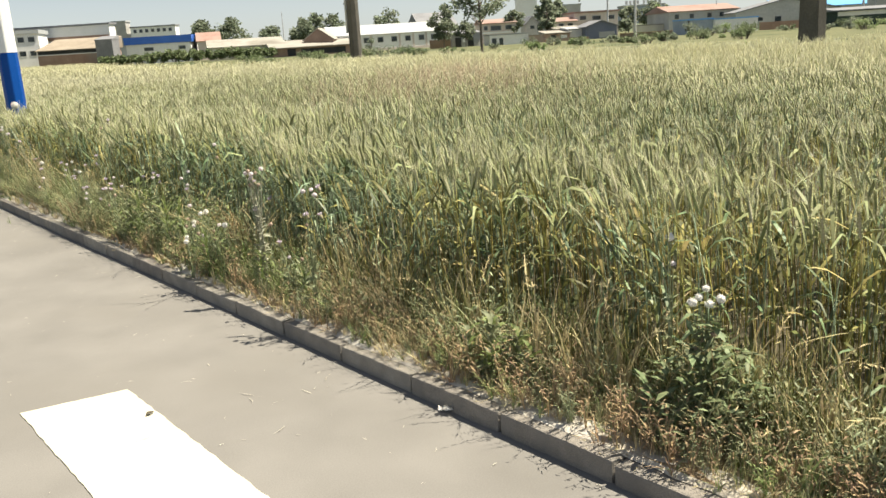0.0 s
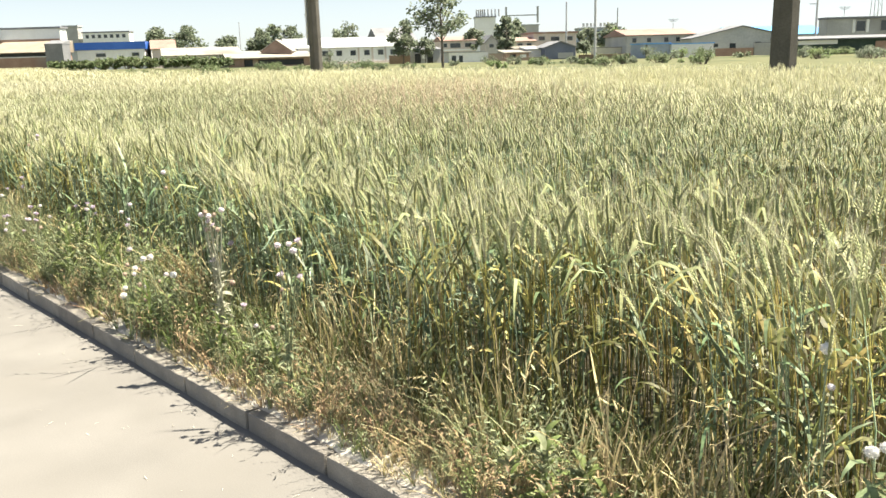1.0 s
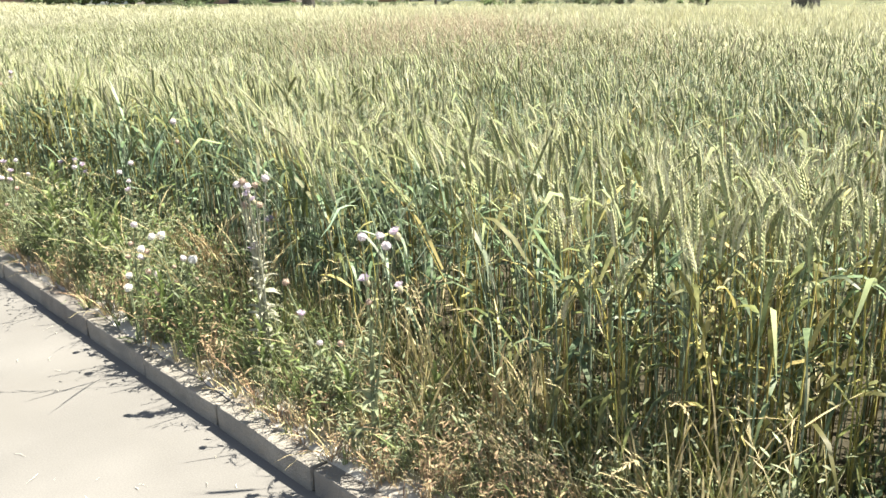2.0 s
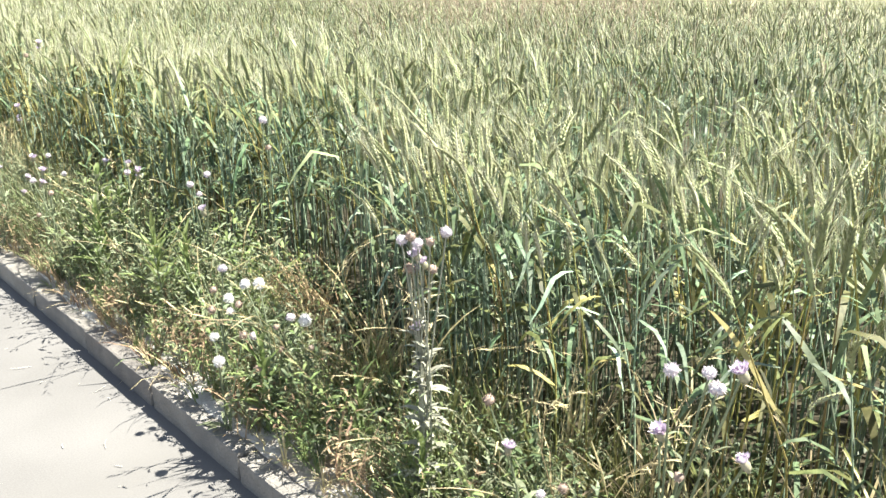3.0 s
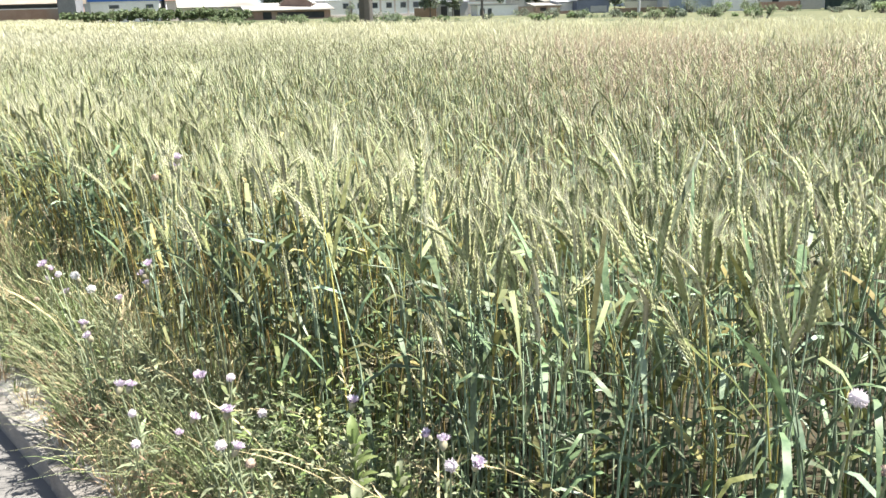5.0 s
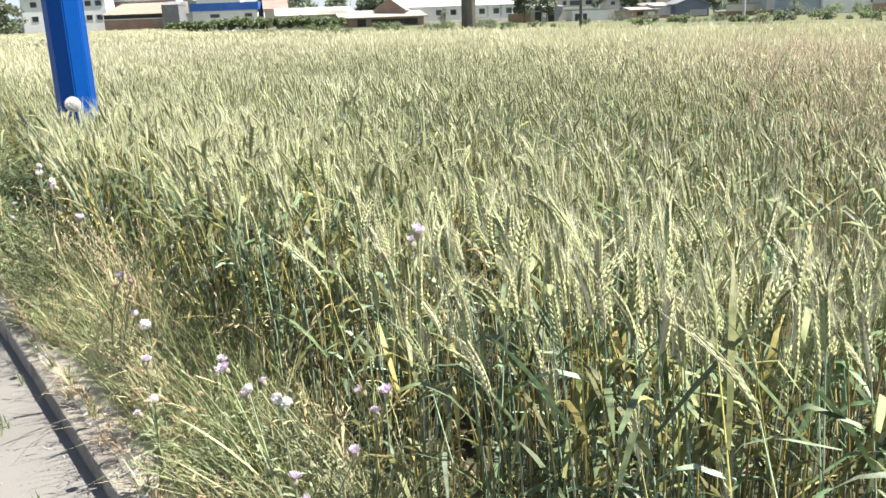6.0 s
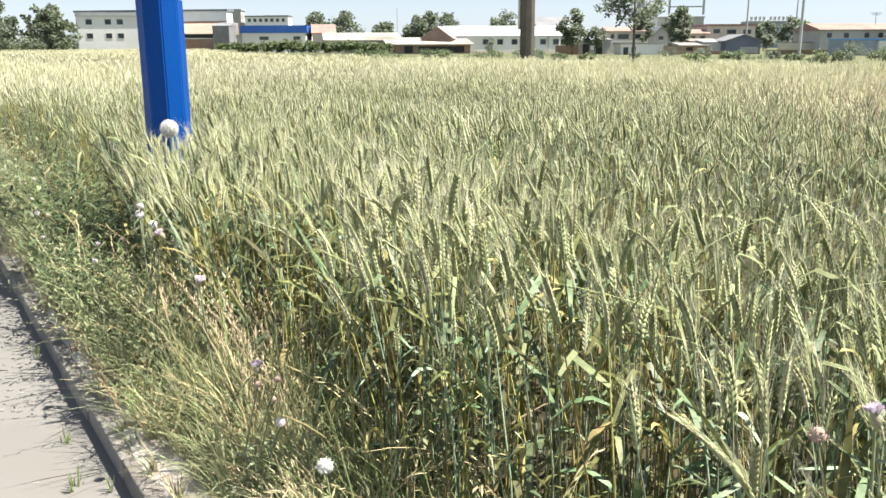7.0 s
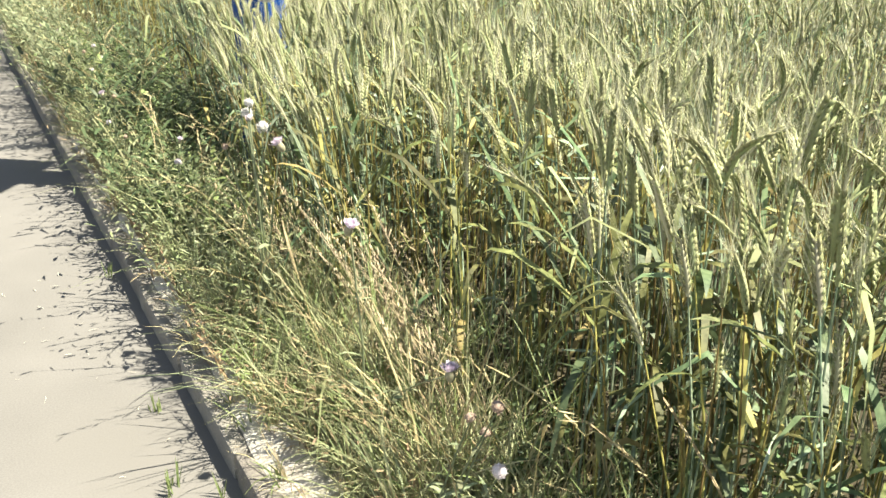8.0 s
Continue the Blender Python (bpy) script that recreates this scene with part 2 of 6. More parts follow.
class Shape:
    """A small triangle mesh put together from tubes and blades, to be strewn many times."""

    def __init__(self):
        self.v, self.f, self.m = [], [], []

    def tube(self, pts, radii, sides, mi):
        base = len(self.v)
        for k, (p, r) in enumerate(zip(pts, radii)):
            for s in range(sides):
                a = 2 * math.pi * s / sides
                self.v.append((p[0] + r * math.cos(a), p[1] + r * math.sin(a), p[2]))
        for k in range(len(pts) - 1):
            for s in range(sides):
                a, b = base + k * sides + s, base + k * sides + (s + 1) % sides
                self.f += [(a, b, b + sides), (a, b + sides, a + sides)]
                self.m += [mi[k]] * 2 if isinstance(mi, tuple) else [mi, mi]

    def blade(self, pts, widths, side, mi):
        """A flat strip along pts that ends in a point; side is its sideways direction."""
        base = len(self.v)
        side = Vector(side).normalized()
        for p, w in zip(pts[:-1], widths):
            self.v.append(tuple(Vector(p) - side * w / 2))
            self.v.append(tuple(Vector(p) + side * w / 2))
        self.v.append(tuple(pts[-1]))
        n = len(pts) - 1
        for k in range(n - 1):
            a = base + 2 * k
            self.f += [(a, a + 1, a + 3), (a, a + 3, a + 2)]
            self.m += [mi, mi]
        a = base + 2 * (n - 1)
        self.f.append((a, a + 1, a + 2))
        self.m.append(mi)

    def grain(self, p, way, length, width, mi, tip):
        """A plump pointed grain of six faces, its upper half of another material."""
        base, way = len(self.v), Vector(way).normalized()
        x = way.orthogonal().normalized()
        y = way.cross(x)
        p = Vector(p)
        self.v.append(tuple(p))
        for k in range(3):
            a = 2 * math.pi * k / 3
            self.v.append(tuple(p + way * length * 0.4 + (x * math.cos(a) + y * math.sin(a)) * width))
        self.v.append(tuple(p + way * length))
        for k in range(3):
            i, j = base + 1 + k, base + 1 + (k + 1) % 3
            self.f += [(base, j, i), (i, j, base + 4)]
            self.m += [mi, tip]

    def arrays(self):
        return np.array(self.v, np.float32), np.array(self.f, np.int32), np.array(self.m, np.int32)

    def mesh(self, name, materials):
        v, f, m = self.arrays()
        return raw_mesh(name, v, f, m, materials)


def raw_mesh(name, v, f, m, materials):
    mesh = bpy.data.meshes.new(name)
    mesh.vertices.add(len(v))
    mesh.vertices.foreach_set("co", np.ascontiguousarray(v, np.float32).ravel())
    mesh.loops.add(len(f) * 3)
    mesh.loops.foreach_set("vertex_index", np.ascontiguousarray(f, np.int32).ravel())
    mesh.polygons.add(len(f))
    mesh.polygons.foreach_set("loop_start", np.arange(0, len(f) * 3, 3, dtype=np.int32))
    mesh.polygons.foreach_set("material_index", np.ascontiguousarray(m, np.int32))
    mesh.polygons.foreach_set("use_smooth", np.ones(len(f), bool))
    for material in materials:
        mesh.materials.append(material)
    mesh.update(calc_edges=True)
    return mesh


def strew(name, shapes, materials, pick, x, y, z, turn, size, lean_x, lean_y, tall=None, stiff=0.35):
    """One mesh that holds shape pick[i] at each place, turned, scaled and leaning; stiff: how much of the lean begins at the root."""
    vs, fs, ms, at = [], [], [], 0
    tall = size if tall is None else tall
    for k, shape in enumerate(shapes):
        i = np.nonzero(pick == k)[0]
        if not len(i):
            continue
        v, f, m = shape.arrays()
        c, s = np.cos(turn[i])[:, None], np.sin(turn[i])[:, None]
        px, py, pz = v[:, 0] * size[i, None], v[:, 1] * size[i, None], v[:, 2] * tall[i, None]
        bend = pz * (stiff + (1 - stiff) * (pz / max(1e-6, float(v[:, 2].max()))) ** (1 if stiff > 0.3 else 2))
        out = np.stack([px * c - py * s + x[i, None] + lean_x[i, None] * bend, px * s + py * c + y[i, None] + lean_y[i, None] * bend, pz + z[i, None]], -1)
        vs.append(out.reshape(-1, 3))
        fs.append((f[None] + (np.arange(len(i)) * len(v))[:, None, None] + at).reshape(-1, 3))
        ms.append(np.tile(m, len(i)))
        at += len(i) * len(v)
    return raw_mesh(name, np.concatenate(vs), np.concatenate(fs), np.concatenate(ms), materials)


rng = np.random.default_rng(7)


def soft_noise(x, y, scale, shift=0.0):
    """Smooth waves between about -1 and 1."""
    return (np.sin(x * scale + 1.3 * np.sin(y * scale * 0.7 + shift)) + np.sin(y * scale * 1.13 + 1.7 * np.sin(x * scale * 0.6 + 2.1 + shift)) + np.sin((x + y) * scale * 1.9 + shift * 2.3)) / 3


def soil_height(x):
    return np.where(x < 0.09, -0.05, np.clip(0.08 - 0.07 * (x - 0.10), 0.02, 0.08))


# ---- ground, road, kerb ----
def build_ground():
    xs = [-3000, -300, -40, -9, 0.02, 0.06, 0.10, 0.13, 0.2, 0.3, 0.45, 0.7, 1.2, 3, 8, 17.5, 18.2, 19.5, 40, 90, 300, 3000]
    ys = [-3000, -300, -30] + [y * 0.5 - 4 for y in range(0, 60)] + [30, 40, 70, 120, 300, 3000]
    bm = bmesh.new()
    grid = []
    for y in ys:
        line = []
        for x in xs:
            z = float(soil_height(np.array(x)))
            if 0.09 < x < 1 and -4 <= y < 26:
                z += 0.012 * math.sin(y * 5.1 + x * 17) + 0.008 * math.sin(y * 13.7 - x * 9)
            if x > 18:
                z = 0.0 if x > 19 else -0.12
            line.append(bm.verts.new((x, y, z)))
        grid.append(line)
    for j in range(len(ys) - 1):
        for i in range(len(xs) - 1):
            f = bm.faces.new((grid[j][i], grid[j][i + 1], grid[j + 1][i + 1], grid[j + 1][i]))
            mid = (xs[i] + xs[i + 1]) / 2
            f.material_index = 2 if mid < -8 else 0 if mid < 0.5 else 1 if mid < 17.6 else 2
            f.smooth = True
    mesh = bpy.data.meshes.new("ground")
    bm.to_mesh(mesh)
    bm.free()
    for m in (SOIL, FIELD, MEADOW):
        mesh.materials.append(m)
    tagged(new("ground", mesh), "dry brown soil, wheat field floor darkened as shade and rough grass to the horizon", "ground", kind="structure")


build_ground()
road = part("road", boxes((-8.0, 0.05, -60, 160, -0.2, 0.0)), ROAD)
tagged(road, "pale grey sunlit concrete road with dust and straw bits", "road", kind="structure")


def build_kerb():
    kerb = root("kerb", Matrix.Identity(4), "row of grey concrete kerb stones along the road edge", "kerb", kind="structure")
    meshes = []
    for k in range(5):
        bm = boxes((0.022, 0.115, 0.005, 0.495, -0.12, 0.074), bevel=0.009)
        bmesh.ops.subdivide_edges(bm, edges=[e for e in bm.edges if e.calc_length() > 0.3], cuts=6)
        for v in bm.verts:
            n = noise.noise(Vector((v.co.x * 18, v.co.y * 14 + k * 31, v.co.z * 18)))
            v.co.z += 0.004 * n * (v.co.z > 0)
            v.co.x += 0.0025 * noise.noise(Vector((v.co.y * 22 + k * 17, v.co.z * 30, 3)))
        mesh = bpy.data.meshes.new("kerb_stone")
        bm.to_mesh(mesh)
        bm.free()
        meshes.append(mesh)
    r = random.Random(3)
    for i in range(-14, 70):
        ob = part("kerb_stone", meshes[r.randrange(5)], KERB, kerb)
        ob.matrix_basis = pose(r.uniform(-0.004, 0.003), 7.19 + 0.5 * i, r.uniform(-0.005, 0.005), r.uniform(-0.35, 0.35), r.uniform(-1, 1), r.uniform(-0.3, 0.3))


build_kerb()


def build_mark():
    bm = bmesh.new()
    corners, r, outline = [(-1.172, 3.62), (-0.772, 3.52), (-0.768, 5.605), (-1.166, 5.70)], random.Random(11), []
    for k in range(4):
        (x0, y0), (x1, y1) = corners[k], corners[(k + 1) % 4]
        n = 50 if k % 2 else 10
        for i in range(n):
            outline.append((x0 + (x1 - x0) * i / n + r.uniform(-0.003, 0.003), y0 + (y1 - y0) * i / n + r.uniform(-0.003, 0.003)))
    low = [bm.verts.new((x, y, 0.0005)) for x, y in outline]
    top = [bm.verts.new((x, y, 0.004)) for x, y in outline]
    bm.faces.new(top)
    for i in range(len(outline)):
        j = (i + 1) % len(outline)
        bm.faces.new((low[i], low[j], top[j], top[i]))
    tagged(part("road_marking", bm, PAINT), "thick white painted bar on the concrete road", "road marking", kind="structure")


build_mark()


def build_kerb_dirt():
    """Dusty soil that has spilled from the verge over the back of the kerb stones."""
    bm = bmesh.new()
    rows = []
    for k in range(0, 900):
        y = 1.5 + 0.02 * k
        n1, n2 = noise.noise(Vector((0, y * 2.1, 0))), noise.noise(Vector((5, y * 9.0, 2)))
        x0 = 0.072 + 0.026 * n1 + 0.016 * n2
        rows.append([bm.verts.new((x, y, z)) for x, z in ((x0, 0.073), (x0 + 0.012, 0.080 + 0.003 * n2), (0.118, 0.088 + 0.006 * n1), (0.165 + 0.015 * n2, 0.092 + 0.004 * n2), (0.21 + 0.02 * n1, 0.07))])
    for a, c in zip(rows, rows[1:]):
        for i in range(4):
            f = bm.faces.new((a[i], a[i + 1], c[i + 1], c[i]))
            f.smooth = True
    tagged(part("kerb_soil", bm, DUST), "dusty soil spilled over the back of the kerb", "soil", kind="structure")


build_kerb_dirt()


# ---- the wheat ----
def wheat_full(seed, dry):
    """A whole plant: jointed stem, drooping leaves, an ear of grains with its beard."""
    r = random.Random(seed)
    s = Shape()
    h, bow, az = r.uniform(0.72, 0.80), r.uniform(0.0, 0.05), r.uniform(0, 6.28)
    bx, by = math.cos(az), math.sin(az)
    at = lambda t: (bx * bow * t * t, by * bow * t * t, h * t)  # noqa: E731
    s.tube([at(0), at(0.62), at(1.0)], (0.0026, 0.0026, 0.0013), 3, 0)
    for k in range(int(r.random() < 0.5), 3):
        t0 = (0.30, 0.54, 0.76)[k] + r.uniform(-0.07, 0.07)
        a, ln = az + k * 2.6 + r.uniform(-0.6, 0.6), r.uniform(0.16, 0.27)
        d, up, droop = Vector((math.cos(a), math.sin(a), 0)), r.uniform(0.35, 1.3), r.uniform(0.5, 1.7)
        if k == 2:
            up, droop = r.uniform(0.7, 1.5), r.uniform(0.2, 1.2)
        if k < 1:
            d, up, droop = d * 0.3, r.uniform(0.2, 0.6), r.uniform(0.9, 1.7)
        p0 = Vector(at(t0))
        pts = [p0 + d * ln * q * (0.85 - 0.1 * q) + Vector((0, 0, ln * (up * q - droop * q * q))) for q in (0, 0.3, 0.6, 0.85, 1.0)]
        w = r.uniform(0.010, 0.018)
        side = Vector((-d.y, d.x, r.uniform(-0.5, 0.5)))
        s.blade(pts, (w * 0.6, w, w * 0.9, w * 0.5), side, 2 if r.random() < (dry, dry * 0.5, dry * 0.2)[k] else 1)
    top, nod = Vector(at(1.0)), r.choice((0.0, 0.0, 0.1, 0.2, 0.3, 0.5))
    ln, w = r.uniform(0.082, 0.108), r.uniform(0.0044, 0.0053)
    axis = [top + Vector((bx * nod * ln * q * q, by * nod * ln * q * q, ln * q * (1 - 0.35 * nod * q))) for q in np.linspace(0, 1, 10)]
    s.tube([axis[0], axis[4], axis[9]], (0.003, 0.0052, 0.0015), 4, 3)
    turn = r.uniform(0, 3.14)
    for k in range(18):
        i = k // 2
        p = axis[i].lerp(axis[i + 1], 0.5 * (k % 2))
        way = (axis[i + 1] - axis[i]).normalized()
        ta = turn + math.pi * (k % 2)
        sd = Vector((math.cos(ta), math.sin(ta), 0))
        wk = w * (0.75 if k < 2 else 1.0 if k < 13 else 0.8)
        s.grain(p + sd * 0.0020, way + sd * 0.26, 0.0205, wk, 3, 8)
        for side in (Vector((-sd.y, sd.x, 0)), sd)[: 1 + k % 2]:
            out = (way * r.uniform(0.9, 1.3) + sd * r.uniform(0.08, 0.36) + Vector((r.uniform(-0.22, 0.22), r.uniform(-0.22, 0.22), 0))).normalized()
            a0 = p + sd * 0.005 + way * 0.010
            s.blade([a0, a0 + out * r.uniform(0.05, 0.088)], (0.0010,), side, 4)
    return s


def wheat_mid(seed, lite=False):
    r = random.Random(seed)
    s = Shape()
    h, az = r.uniform(0.72, 0.80), r.uniform(0, 6.28)
    b = Vector((math.cos(az), math.sin(az), 0)) * r.uniform(0, 0.04)
    if lite:
        s.blade([b * 0.3 + Vector((0, 0, 0.3)), b + Vector((0, 0, h + 0.02))], (0.006,), (-b.y, b.x, 0) if b.length > 1e-4 else (1, 0, 0), 0)
    else:
        s.tube([b * 0.3, b + Vector((0, 0, h))], (0.0024, 0.0016), 3, 0)
    for k in range(lite, 2):
        t0 = (0.50, 0.76)[k] + r.uniform(-0.05, 0.05)
        a, ln = az + k * 2.5 + r.uniform(-0.6, 0.6), r.uniform(0.13, 0.22)
        d, up, droop = Vector((math.cos(a), math.sin(a), 0)), r.uniform(0.4, 1.3), r.uniform(0.4, 1.5)
        p0 = b * t0 + Vector((0, 0, h * t0))
        pts = [p0 + d * ln * q * 0.8 + Vector((0, 0, ln * (up * q - droop * q * q))) for q in (0, 0.4, 0.75, 1.0)]
        w = r.uniform(0.008, 0.012)
        s.blade(pts, (w * 0.7, w, w * 0.7), (-d.y, d.x, r.uniform(-0.5, 0.5)), 2 if r.random() < 0.06 else 1)
    nod, ln = r.choice((0.0, 0.1, 0.25, 0.5)), r.uniform(0.075, 0.10)
    e = b.normalized() if b.length > 1e-4 else Vector((1, 0, 0))
    pts = [b + Vector((0, 0, h)) + e * nod * ln * q * q + Vector((0, 0, ln * q * (1 - 0.3 * nod * q))) for q in (0, 0.2, 0.4, 0.6, 0.8, 1.0)]
    if lite:
        s.tube([pts[0], pts[1], pts[2], pts[3], pts[5]], (0.002, 0.0070, 0.0052, 0.0066, 0.0008), 3, (3, 8, 3, 8))
    else:
        q = [pts[0].lerp(pts[1], 0.3)] + [pts[0].lerp(pts[5], 0.1 + 0.115 * j) + e * nod * ln * ((0.1 + 0.115 * j) ** 2 - 0.1 - 0.115 * j) for j in range(8)] + [pts[5]]
        s.tube(q, (0.002, 0.0072, 0.0050, 0.0076, 0.0050, 0.0074, 0.0048, 0.0066, 0.0042, 0.0008), 3, (3, 8, 3, 8, 3, 8, 3, 8, 3))
    for k in range(5 if lite else 9):
        a = r.uniform(0, 6.28)
        p, out, up = pts[1 + k % 4], r.uniform(0.008, 0.030), r.uniform(0.05, 0.08)
        s.blade([p, p + Vector((math.cos(a) * out, math.sin(a) * out, up)) + e * nod * 0.03], (0.0028 if lite else 0.0019,), (-math.sin(a), math.cos(a), 0), 4)
    return s


def wheat_far(seed, wide=1.0):
    r = random.Random(seed)
    s = Shape()
    for k in range(2):
        ox, oy, h = r.uniform(-0.05, 0.05), r.uniform(-0.05, 0.05), r.uniform(0.68, 0.80)
        a = r.uniform(0, 6.28)
        e = Vector((math.cos(a), math.sin(a), 0))
        o = Vector((ox, oy, h))
        s.blade([Vector((ox, oy, 0.50)), o + Vector((0, 0, 0.01))], (0.0045 * wide,), (-e.y, e.x, 0), 0)
        tip = o + e * r.uniform(0.0, 0.04) + Vector((0, 0, r.uniform(0.085, 0.105)))
        for side in ((-e.y, e.x, 0), (e.x, e.y, 0)):
            s.blade([o, o + e * 0.004 + Vector((0, 0, 0.04)), tip], (0.005 * wide, 0.011 * wide), side, 3)
        s.blade([o + Vector((0, 0, 0.03)), o + e * 0.03 + Vector((0, 0, 0.15))], (0.009 * wide,), (-e.y, e.x, 0), 4)
        s.blade([o + Vector((0, 0, 0.02)), o - e * 0.03 + Vector((0, 0, 0.13))], (0.007 * wide,), (e.x, e.y, 0), 4)
        a = r.uniform(0, 6.28)
        d = Vector((math.cos(a), math.sin(a), 0))
        s.blade([o + Vector((0, 0, 0.05)), o + d * 0.035 + Vector((0, 0, 0.15))], (0.007 * wide,), (-d.y, d.x, 0), 4)
    return s


WHEAT_MATERIALS = [STEM, LEAF, DRYLEAF, EAR, AWN, EAR_RIPE, GOLDSTEM, OLIVELEAF, GLUME]


def places(n, x0, x1, y0, y1):
    x, y = rng.uniform(x0, x1, n), rng.uniform(y0, y1, n)
    keep = y > 2.3 + 0.34 * x
    return x[keep], y[keep]


def far_edge(y):
    """How far the field reaches from the road: wider towards the brick shed in the north."""
    return 17.6 + 0.26 * np.maximum(0, y - 45)


def edge_x(y):
    """How far from the kerb the wheat begins."""
    return 0.42 + 0.05 * np.sin(y * 1.9 + 0.6) + 0.035 * np.sin(y * 4.7) + 0.15 * np.exp(-(((y - 12.82) / 0.3) ** 2)) + 0.17 * np.exp(-(((y - 3.48) / 0.2) ** 2)) + 0.1 * np.exp(-(((y - 6.22) / 0.16) ** 2)) + 0.07 * np.exp(-(((y - 7.5) / 0.8) ** 4)) + 0.14 * np.exp(-(((y - 15.2) / 1.9) ** 4))


def wheat(name, label, shapes, zones):
    xs, ys = [], []
    for n, *area in zones:
        a, b = places(n, *area)
        xs.append(a)
        ys.append(b)
    x, y = np.concatenate(xs), np.concatenate(ys)
    keep = (x > edge_x(y) + rng.exponential(0.03, len(x))) & (x < far_edge(y))
    # thin pockets between the clumps
    keep &= (soft_noise(x, y, 4.3, 1.7) < 0.22) | (rng.uniform(0, 1, len(x)) < np.clip(0.15 + 0.12 * x, 0, 0.9))
    keep &= (soft_noise(x, y, 11.0, 0.4) < 0.3) | (rng.uniform(0, 1, len(x)) < np.clip(0.2 + 0.17 * x, 0, 1))
    x, y = x[keep], y[keep]
    n = len(x)
    ripe = 0.10 + 0.82 * np.clip((x + 0.3 * y - 4) / 9, 0, 1) + 0.28 * soft_noise(x, y, 0.55) + 0.16 * np.exp(-np.maximum(0, x - 0.4) / 0.6)
    gold = 0.07 + 0.55 / (1 + np.exp((y - 5.8) / 0.35)) + 0.36 / (1 + np.exp((8.7 - y) / 0.4)) + 0.15 * soft_noise(x, y, 0.8, 3.0)
    kinds = len(shapes) // 4
    pick = rng.integers(0, kinds, n) + kinds * (rng.uniform(0, 1, n) < ripe) + 2 * kinds * (rng.uniform(0, 1, n) < gold)
    height = 0.925 + 0.06 * soft_noise(x, y, 1.1, 1.0) + 0.055 * soft_noise(x, y, 3.3) + rng.normal(0, 0.05, n) - 0.05 * np.exp(-np.maximum(0, x - 0.42) / 0.06) - 0.09 * np.exp(-(((x - 0.55) / 0.2) ** 2) - ((y - 12.3) / 0.6) ** 2)
    lx = -0.04 + 0.10 * soft_noise(x, y, 0.9, 2.0) + 0.07 * soft_noise(x, y, 3.7, 0.5) + rng.normal(0, 0.10, n)
    ly = 0.03 + 0.09 * soft_noise(x, y, 1.3, 4.0) + 0.07 * soft_noise(x, y, 3.1, 1.9) + rng.normal(0, 0.10, n)
    near = np.exp(-np.maximum(0, x - edge_x(y)) / 0.13)
    height -= (rng.uniform(0, 1, n) < 0.18 * near + 0.22 * (x < 3.5)) * rng.uniform(0.04, 0.22, n)
    lx = lx * (1 - 0.3 * near) - near * rng.uniform(0.0, 0.18, n)
    ly = ly * (1 - 0.3 * near)
    mesh = strew(name, shapes, WHEAT_MATERIALS, pick, x, y, soil_height(x) - 0.01, rng.uniform(0, 6.28, n), np.clip(height, 0.85, 1.2), lx, ly, height, 0.15)
    tagged(new(name, mesh), label, "wheat", kind="stuff")


def recoloured(shape, swap):
    s = Shape()
    s.v, s.f = shape.v, shape.f
    s.m = [swap.get(k, k) for k in shape.m]
    return s


def four_tones(shapes):
    """Green and ripening ears, each on blue green and on golden stalks."""
    return [recoloured(s, swap) for swap in ({2: 7}, {2: 7, 3: 5}, {0: 6, 1: 7}, {3: 5, 0: 6, 1: 7}) for s in shapes]


wheat("wheat_edge", "green bearded wheat with blue green stems and yellowed lower leaves", four_tones([wheat_full(k, 0.24) for k in range(14)]), [(4900, 0.38, 1.5, 2.6, 13.4), (600, 0.38, 0.62, 2.6, 13.4)])
wheat("wheat_stand", "dense standing wheat with pale green bearded ears", four_tones([wheat_mid(40 + k) for k in range(14)]), [(6300, 1.5, 3.0, 3.0, 18.0), (1900, 0.4, 1.5, 13.4, 20.0)])
wheat("wheat_body", "dense wheat with pale green bearded ears further in", four_tones([wheat_mid(60 + k, True) for k in range(14)]), [(13200, 3.0, 7.5, 3.5, 20.0)])
wheat("wheat_field", "broad field of ripening wheat, pale yellow green", four_tones([wheat_far(80 + k, 1.05) for k in range(12)]), [(16000, 7.5, 17.5, 4.0, 30.0), (2200, 3.0, 7.5, 20.0, 34.0), (3200, 0.4, 3.0, 18.0, 34.0)])
wheat("wheat_distance", "far part of the ripening wheat field", four_tones([wheat_far(120 + k, 4.0) for k in range(12)]), [(5500, 0.4, 17.6, 30.0, 75.0), (2000, 0.4, 20.0, 75.0, 150.0), (5200, 17.6, 47.0, 45.0, 158.0)])

x, y = np.concatenate([rng.uniform(0.42, 17.4, 3000), rng.uniform(0.42, 7.2, 4600)]), np.concatenate([rng.uniform(-14, 8.3, 3000), rng.uniform(-7, 4.8, 4600)])
keep = y < 2.3 + 0.34 * x
wheat_south = strew("wheat_south", four_tones([wheat_far(150 + k, 2.6) for k in range(6)]), WHEAT_MATERIALS, rng.integers(0, 24, keep.sum()), x[keep], y[keep], soil_height(x[keep]), rng.uniform(0, 6.28, keep.sum()), np.full(keep.sum(), 1.0), rng.normal(0, 0.1, keep.sum()), rng.normal(0, 0.1, keep.sum()))
tagged(new("wheat_south", wheat_south), "the wheat field going on beside the road", "wheat", kind="stuff")


